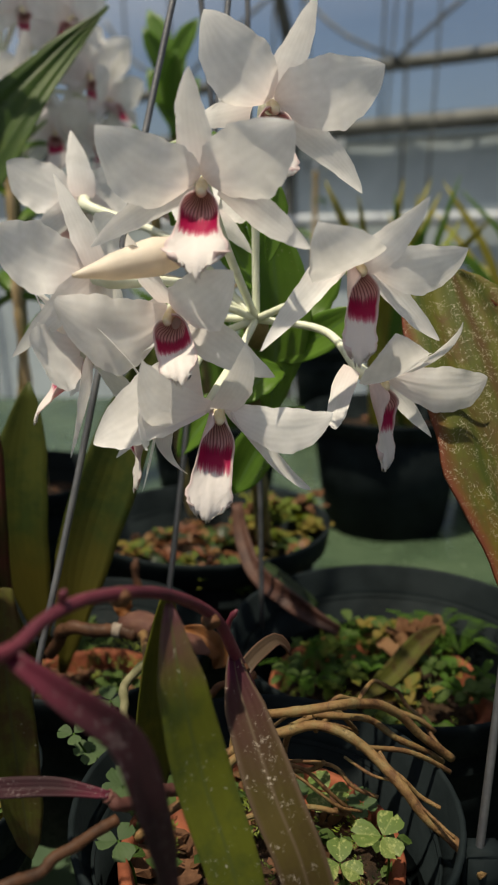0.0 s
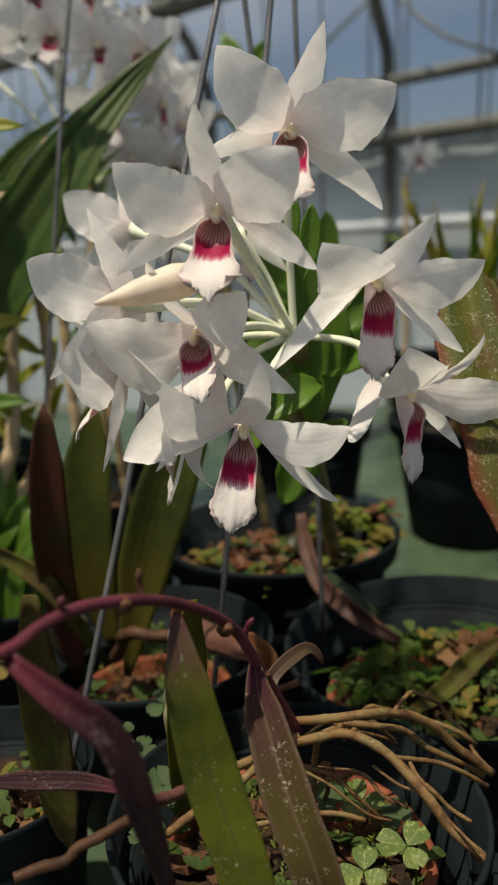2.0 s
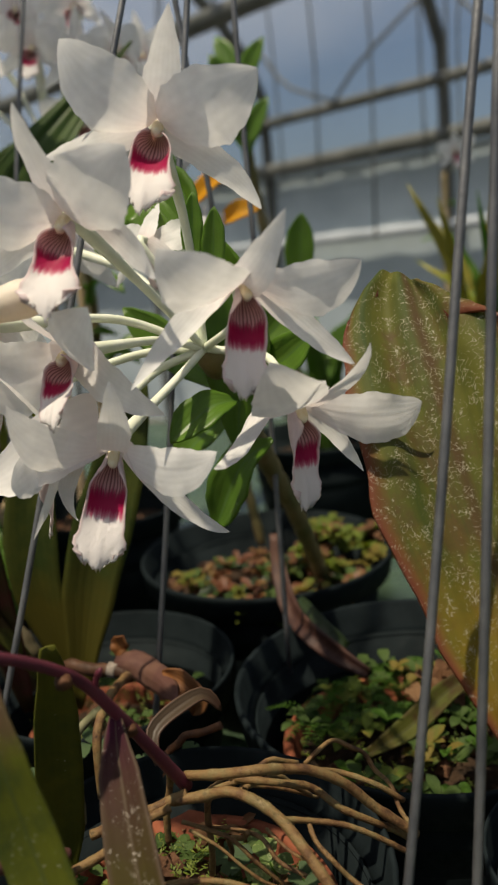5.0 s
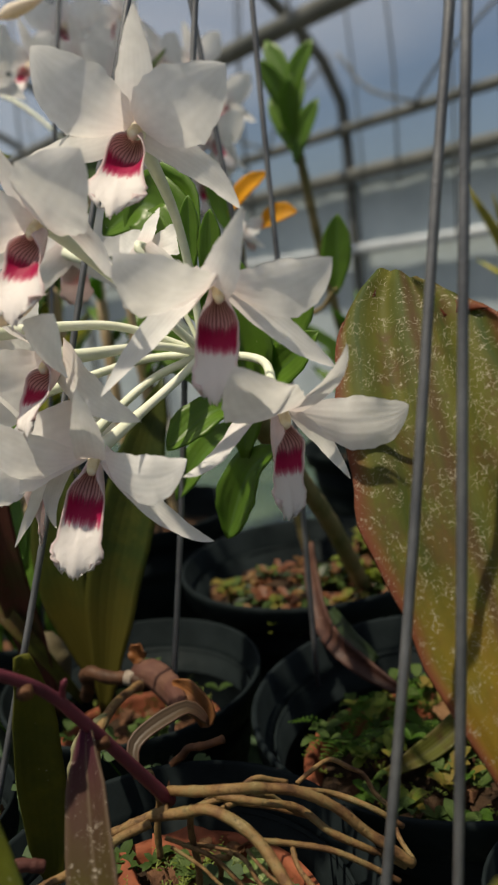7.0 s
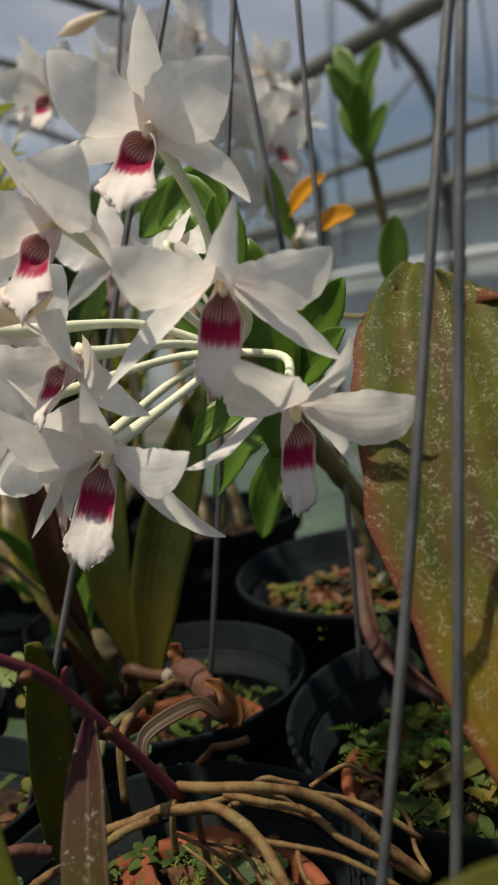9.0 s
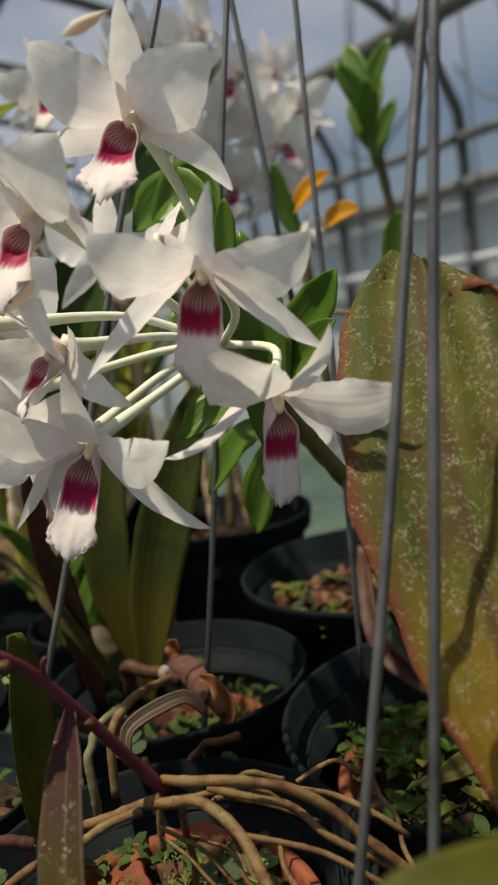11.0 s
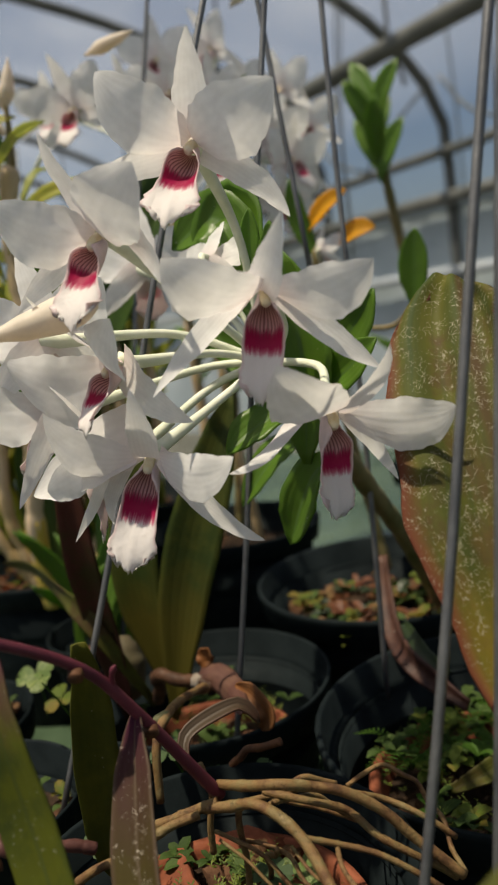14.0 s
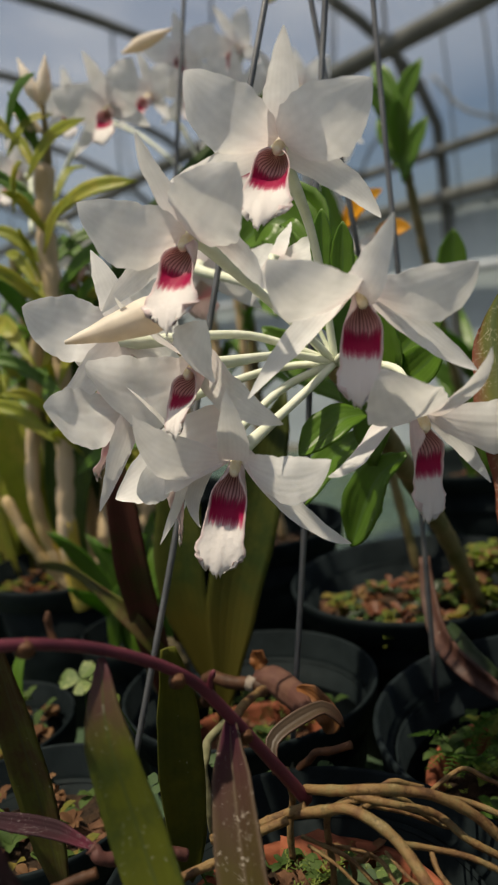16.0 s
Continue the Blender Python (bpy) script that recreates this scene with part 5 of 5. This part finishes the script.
ringed(front, "old_stem", [(-0.050, 0.259, 0.938), (-0.0645, 0.248, 0.935), (-0.075, 0.240, 0.931), (-0.092, 0.232, 0.929)], 0.0022, CANE_RUST, "rusty brown cane", 109)
for q, d, ln in (((-0.009, 0.292, 1.000), (0.3, -0.2, 1), 0.010), ((-0.036, 0.242, 1.040), (-0.2, 0, 1), 0.011), ((-0.054, 0.213, 1.048), (0, -0.3, 1), 0.006)):
    q, d = Vector(q), Vector(d).normalized()
    rod(front, "bud_scar", [q - d * 0.002, q + d * ln * 0.5, q + d * ln + Vector((0.0015, 0, 0))], [(0, 0.0016), (0.6, 0.0011), (0.8, 0.0015), (1, 0.0006)], STEM_PURPLE if ln < 0.0105 else CANE_OLD, n=10)
for q, rr in (((-0.0145, 0.2790, 1.0105), 0.0031), ((-0.041, 0.2335, 1.0415), 0.0033), ((-0.0035, 0.3045, 0.9755), 0.0032)):
    bm = bmesh.new()
    tube(bm, [Vector(q) - Vector((0.0012, -0.002, 0.0012)), q, Vector(q) + Vector((0.0012, -0.002, -0.0012))], rr, 6, 10)
    part("node_ring", bm, CANE_OLD, front)

# ---- more roots ----
for k, (pts, r) in enumerate((([(-0.048, 0.288, 0.905), (-0.020, 0.300, 0.920), (0.004, 0.318, 0.930)], 0.0026), ([(0.018, 0.330, 0.930), (0.045, 0.345, 0.932), (0.070, 0.365, 0.918), (0.098, 0.372, 0.900)], 0.0018), ([(-0.02, 0.300, 0.900), (0.01, 0.305, 0.905), (0.040, 0.310, 0.900)], 0.0017),
                              ([(0.060, 0.330, 0.920), (0.072, 0.318, 0.910), (0.088, 0.315, 0.898)], 0.0014), ([(0.035, 0.325, 0.915), (0.022, 0.338, 0.900), (0.018, 0.345, 0.880)], 0.0016))):
    ringed(rt, "root", pts, r * 0.76, ROOT, "", 120 + k, 30)
rnd = random.Random(77)
for k in range(7):
    a = Vector((rnd.uniform(0.0, 0.055), rnd.uniform(0.310, 0.345), rnd.uniform(0.915, 0.938)))
    b = a + Vector((rnd.uniform(0.02, 0.05), rnd.uniform(-0.04, 0.04), rnd.uniform(-0.035, 0.0)))
    ringed(rt, "root", [a, a.lerp(b, 0.5) + Vector((0, rnd.uniform(-0.006, 0.006), rnd.uniform(0.0, 0.010))), b], rnd.uniform(0.0006, 0.0013), ROOT, "", 300 + k, 20)

# ---- clovers and weeds in the shade, most with that shade painted into their green ----
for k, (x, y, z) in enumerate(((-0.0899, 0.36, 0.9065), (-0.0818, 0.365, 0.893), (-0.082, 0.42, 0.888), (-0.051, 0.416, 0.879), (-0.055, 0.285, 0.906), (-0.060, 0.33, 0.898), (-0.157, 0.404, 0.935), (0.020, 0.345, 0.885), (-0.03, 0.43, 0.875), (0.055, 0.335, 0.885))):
    clover(x, y, z, 0.0078 + 0.0015 * (k % 3), 33 * k, (0.1 * (k % 3 - 1), -0.35), 3 + k % 2, foot=(x * 0.9, y + 0.012, z - 0.04), mat=CLOVER_SHADED if k != 6 else CLOVER)

clover(-0.2335, 0.480, 0.893, 0.0155, 20, (0.1, -0.7), 3, foot=(-0.25, 0.50, 0.85), mat=CLOVER)
clover(-0.205, 0.470, 0.884, 0.0120, 75, (0.0, -0.6), 3, foot=(-0.21, 0.49, 0.85), mat=SEDUM)

# ---- curled red-brown leaf and debris in the middle pot ----
CURL = [(-0.0100, 0.638, 0.938), (-0.0060, 0.624, 0.915), (0.006, 0.597, 0.8935), (0.0279, 0.562, 0.8880), (0.0462, 0.555, 0.8764), (0.0676, 0.545, 0.8685)]
curl = thing("curled_leaf", pose(0, 0, 0), "dull red curled leaf lying across the pots", "dry leaf")
STRIP_W = [(0, 0.55), (0.2, 0.85), (0.5, 1.0), (0.8, 0.95), (1, 0.5)]
leaf(curl, "leaf", CURL, 0.0145, (-0.15, -1, 0.45), LEAF_REDSTRIP, STRIP_W, cup=0.35, fold=0.1, wave=0.05, seed=131, nu=24, thick=0.002)
leaf(curl, "leaf_back", [Vector(q) + Vector((0.006, 0.006, 0.004)) for q in CURL[2:5]], 0.011, (0.1, -0.9, 0.7), LEAF_DARKGREEN, STRIP_W, "dark green side of the leaf", fold=0.2, seed=132, nu=16)
deb = thing("dry_leaves", pose(0, 0, 0), "curled dry brown leaves in the pot", "dry leaf")
rnd = random.Random(5)
for k in range(14):
    q = Vector((0.126 + rnd.uniform(-0.020, 0.020), 0.530 + rnd.uniform(-0.018, 0.020), 0.862))
    d = Vector((rnd.uniform(-1, 1), rnd.uniform(-1, 1), rnd.uniform(0.1, 0.9))).normalized()
    ln = rnd.uniform(0.012, 0.024)
    leaf(deb, "leaf", [q, q + d * ln * 0.5 + Vector((0, 0, 0.003)), q + d * ln], ln * 0.6, (0, -0.5, 1), LEAF_DRY, OVAL_W, wave=0.3, cup=0.6, seed=140 + k, nu=8, nv=4)
leaf(deb, "leaf", [(0.07, 0.47, 0.855), (0.095, 0.49, 0.862), (0.12, 0.515, 0.874), (0.14, 0.53, 0.880)], 0.015, (0.2, -0.8, 1), LEAF_DIM, STRAP_W, fold=0.4, seed=160)


def fern(x, y, z, fronds, seed):
    rnd = random.Random(seed)
    ob = thing("fern", pose(0, 0, 0), "small feathery green fern in the pot", "fern", "ferns in the pot")
    for k in range(fronds):
        a = rnd.uniform(0, 6.28)
        ln = rnd.uniform(0.020, 0.040)
        d = Vector((math.cos(a), math.sin(a), 0))
        pts = [Vector((x, y, z)), Vector((x, y, z)) + d * ln * 0.45 + Vector((0, 0, ln * 0.55)), Vector((x, y, z)) + d * ln + Vector((0, 0, ln * 0.45))]
        bm = bmesh.new()
        tube(bm, pts, [(0, 0.0006), (1, 0.0002)], 10, 4)
        path = spline(pts, 16)
        for i in range(3, 16):
            t = (path[i] - path[i - 1]).normalized()
            side = t.cross(Vector((0, 0, 1))).normalized()
            w = 0.0036 * math.sin(3.14 * (i / 17)) + 0.0010
            for sg in (-1, 1):
                blade(bm, [path[i], path[i] + side * sg * w * 0.5 + t * w * 0.2, path[i] + side * sg * w + t * w * 0.35], w * 0.26, (0, -0.2, 1), OVAL_W, nu=3, nv=2, seed=i)
        part("frond", bm, FERN, ob)
    return ob


for k, (x, y) in enumerate(((0.145, 0.570), (0.120, 0.578), (0.160, 0.55), (0.09, 0.53), (0.07, 0.55), (0.105, 0.560), (0.125, 0.555), (0.060, 0.525), (0.040, 0.500))):
    fern(x, y, 0.846, 11, 170 + k)


def moss(x, y, z, r, count, seed):
    """Feathery moss: short stems set with tiny narrow leaves."""
    rnd = random.Random(seed)
    ob = thing("moss", pose(x, y, z), "feathery yellow-green moss over the potting mix", "moss", kind="stuff")
    bm = bmesh.new()
    made = 0
    while made < count:
        a, rr = rnd.uniform(0, 6.28), r * math.sqrt(rnd.random())
        q = Vector((rr * math.cos(a), rr * math.sin(a), 0))
        if noise.noise(Vector((q.x * 45 + seed, q.y * 45, 0.3))) < 0.05:
            continue
        d = Vector((rnd.uniform(-0.8, 0.8), rnd.uniform(-0.8, 0.8), 1)).normalized()
        ln = rnd.uniform(0.006, 0.014)
        for k in range(9):
            p = q + d * ln * (0.25 + 0.75 * k / 8)
            b = rnd.uniform(0, 6.28)
            e = Vector((math.cos(b), math.sin(b), 0.55)).normalized()
            w = 0.0036 * (1 - 0.6 * k / 8)
            blade(bm, [p, p + e * w * 0.5, p + e * w], w * 0.34, (0, -0.3, 1), OVAL_W, nu=2, nv=2, seed=k)
        made += 1
    part("fronds", bm, MOSS, ob)
    return ob


moss(0.092, 0.505, 0.850, 0.070, 170, 61)
moss(-0.118, 0.525, 0.838, 0.055, 120, 62)
moss(0.010, 0.315, 0.872, 0.058, 120, 63)

# ---- cane orchid at the end of the row ----
reed = thing("orchid_plant", pose(0, 0, 0), "orchid with straw-coloured canes, yellow at the base, and closed buds", "orchid", "orchids on the bench")
cane(reed, "cane", [(-0.345, 0.63, 0.90), (-0.341, 0.62, 0.96), (-0.326, 0.62, 1.05), (-0.313, 0.62, 1.142), (-0.309, 0.62, 1.239), (-0.298, 0.62, 1.29)], 0.0085, CANE)
cane(reed, "cane", [(-0.355, 0.635, 0.89), (-0.372, 0.62, 0.99), (-0.350, 0.62, 1.10), (-0.335, 0.62, 1.15)], 0.0065, CANE)
cane(reed, "cane", [(-0.36, 0.64, 0.89), (-0.385, 0.62, 0.95), (-0.405, 0.615, 1.0)], 0.0055, CANE)
rod(reed, "cane_base", [(-0.346, 0.632, 0.885), (-0.343, 0.624, 0.93), (-0.339, 0.620, 0.975)], 0.0092, CANE_YELLOW, "yellow lower joint")
rod(reed, "cane_base", [(-0.352, 0.640, 0.885), (-0.362, 0.632, 0.93), (-0.366, 0.628, 0.96)], 0.0070, CANE_YELLOW, "yellow lower joint")
rod(reed, "shoot", [(-0.300, 0.62, 1.27), (-0.294, 0.62, 1.30), (-0.290, 0.62, 1.345)], [(0, 0.004), (1, 0.002)], CANE_GREEN)
for q, d, ln in (((-0.289, 0.62, 1.340), (0.25, 0, 1), 0.034), ((-0.296, 0.62, 1.340), (-0.35, 0, 1), 0.040), ((-0.300, 0.62, 1.318), (-0.9, 0, 0.7), 0.030), ((-0.225, 0.66, 1.372), (0.9, 0, 0.12), 0.045), ((-0.15, 0.80, 1.43), (0.8, 0, 0.5), 0.03)):
    q, d = Vector(q), Vector(d).normalized()
    rod(reed, "bud", [q - d * 0.006, q + d * ln * 0.3, q + d * ln * 0.7, q + d * ln], [(0, 0.0012), (0.35, 0.0062), (0.6, 0.0052), (1, 0.0006)], BUD, "pale closed bud")
rnd = random.Random(9)
for k in range(40):
    f = k / 40
    base = Vector((-0.313 + rnd.uniform(-0.012, 0.014), 0.62 + rnd.uniform(-0.02, 0.02), 1.02 + 0.30 * f))
    a = k * 2.4
    d = Vector((math.cos(a), 0.5 * math.sin(a), rnd.uniform(0.3, 1.0))).normalized()
    ln = rnd.uniform(0.05, 0.095)
    leaf(reed, "leaf", [base, base + d * ln * 0.5 + Vector((0, 0, 0.006)), base + d * ln + Vector((0, 0, -0.008))], ln * 0.17, (0, -1, 0.4), LEAF_BRIGHT if k % 3 else LEAF_LONG, OVAL_W, fold=0.3, seed=200 + k, nu=8, nv=4)


def tuft(x, y, z, height, count, seed, mat, spread=0.12):
    """A clump of narrow arching leaves."""
    rnd = random.Random(seed)
    ob = thing("grassy_plant", pose(0, 0, 0), "clump of narrow yellow-green leaves in a pot", "plant", "grassy plants on the bench")
    for k in range(count):
        a = rnd.uniform(0, 6.28)
        q = Vector((x + rnd.uniform(-0.03, 0.03), y + rnd.uniform(-0.03, 0.03), z))
        out = Vector((math.cos(a), math.sin(a), 0)) * spread * rnd.uniform(0.3, 1.2)
        h = height * rnd.uniform(0.6, 1.05)
        leaf(ob, "leaf", [q, q + out * 0.35 + Vector((0, 0, h * 0.6)), q + out + Vector((0, 0, h * rnd.uniform(0.8, 1.0)))], rnd.uniform(0.010, 0.020), (0, -1, 0.3), mat[k % len(mat)], STRAP_W, fold=0.3, seed=seed * 50 + k, nu=10, nv=3)
    return ob


tuft(0.20, 1.12, 0.885, 0.36, 30, 31, [LEAF_LONG, LEAF_TUFT, LEAF_BRIGHT, LEAF_TUFT])
tuft(0.42, 1.20, 0.895, 0.38, 34, 32, [LEAF_TUFT, LEAF_LONG, LEAF_TUFT])
tuft(0.62, 1.30, 0.885, 0.38, 26, 33, [LEAF_TUFT, LEAF_LONG])
tuft(-0.05, 1.18, 0.865, 0.26, 18, 34, [LEAF_LONG, LEAF])
tuft(-0.50, 1.02, 0.865, 0.37, 34, 35, [LEAF_LONG, LEAF_BRIGHT, LEAF_BRIGHT])
tuft(-0.62, 0.80, 0.865, 0.38, 34, 36, [LEAF_LONG, LEAF_BRIGHT, LEAF_BRIGHT])
tuft(-0.262, 0.612, 0.84, 0.16, 16, 37, [LEAF_LONG, LEAF], 0.06)
tuft(-0.30, 0.44, 0.835, 0.10, 8, 38, [LEAF], 0.06)
tuft(-0.43, 0.80, 0.865, 0.34, 34, 39, [LEAF_BRIGHT, LEAF_LONG, LEAF_BRIGHT], 0.10)
tuft(-0.52, 0.74, 0.865, 0.30, 26, 40, [LEAF_BRIGHT, LEAF_BRIGHT, LEAF_TUFT], 0.10)

# ---- leaf arching up beside the camera's way ----
near = thing("arching_leaf_plant", pose(0, 0, 0), "yellow-olive leaf arching up out of a pot", "plant")
leaf(near, "leaf", [(0.200, 0.335, 0.862), (0.204, 0.295, 0.935), (0.186, 0.250, 0.990), (0.158, 0.226, 1.003), (0.136, 0.210, 0.996)], 0.023, (-0.2, -0.6, 1), LEAF_OLIVE, OVAL_W, "yellow-olive strap leaf", fold=0.15, seed=301, nu=24)
rod(near, "stalk", [(0.192, 0.350, 0.850), (0.197, 0.343, 0.858), (0.200, 0.333, 0.866)], 0.0018, LEAF_TUFT)

# ---- lone orchid at the far end of the bench ----
nursery_pot(0.185, 2.0, 0.90, 0.085)
soil_fill(0.185, 2.0, 0.865, 0.072, 88, 12)
backdrop_orchid(0.185, 2.0, 1.32, [(0.182, 1.99, 1.365, 15)], 89, 1, 3, base=0.87, tall=0.0)

# ---- paler canes and young leaves beside the cane orchid ----
rnd = random.Random(19)
for k in range(4):
    x, y = -0.335 + 0.028 * k, 0.70 + 0.02 * (k % 2)
    cane(reed, "cane", [(-0.35 + 0.01 * k, 0.66, 0.88), (x - 0.01, y, 1.0), (x + rnd.uniform(-0.02, 0.01), y, 1.16 + 0.03 * (k % 3))], rnd.uniform(0.005, 0.007), CANE)
    for j in range(7):
        q = Vector((x - 0.006, y, 0.98 + 0.03 * j))
        a = j * 2.4 + k
        d = Vector((math.cos(a), 0.4 * math.sin(a) - 0.2, rnd.uniform(0.5, 1.2))).normalized()
        ln = rnd.uniform(0.045, 0.075)
        leaf(reed, "leaf", [q, q + d * ln * 0.5, q + d * ln + Vector((0, 0, -0.006))], ln * 0.20, (0, -1, 0.4), LEAF_BRIGHT, OVAL_W, fold=0.3, seed=400 + 10 * k + j, nu=8, nv=4)
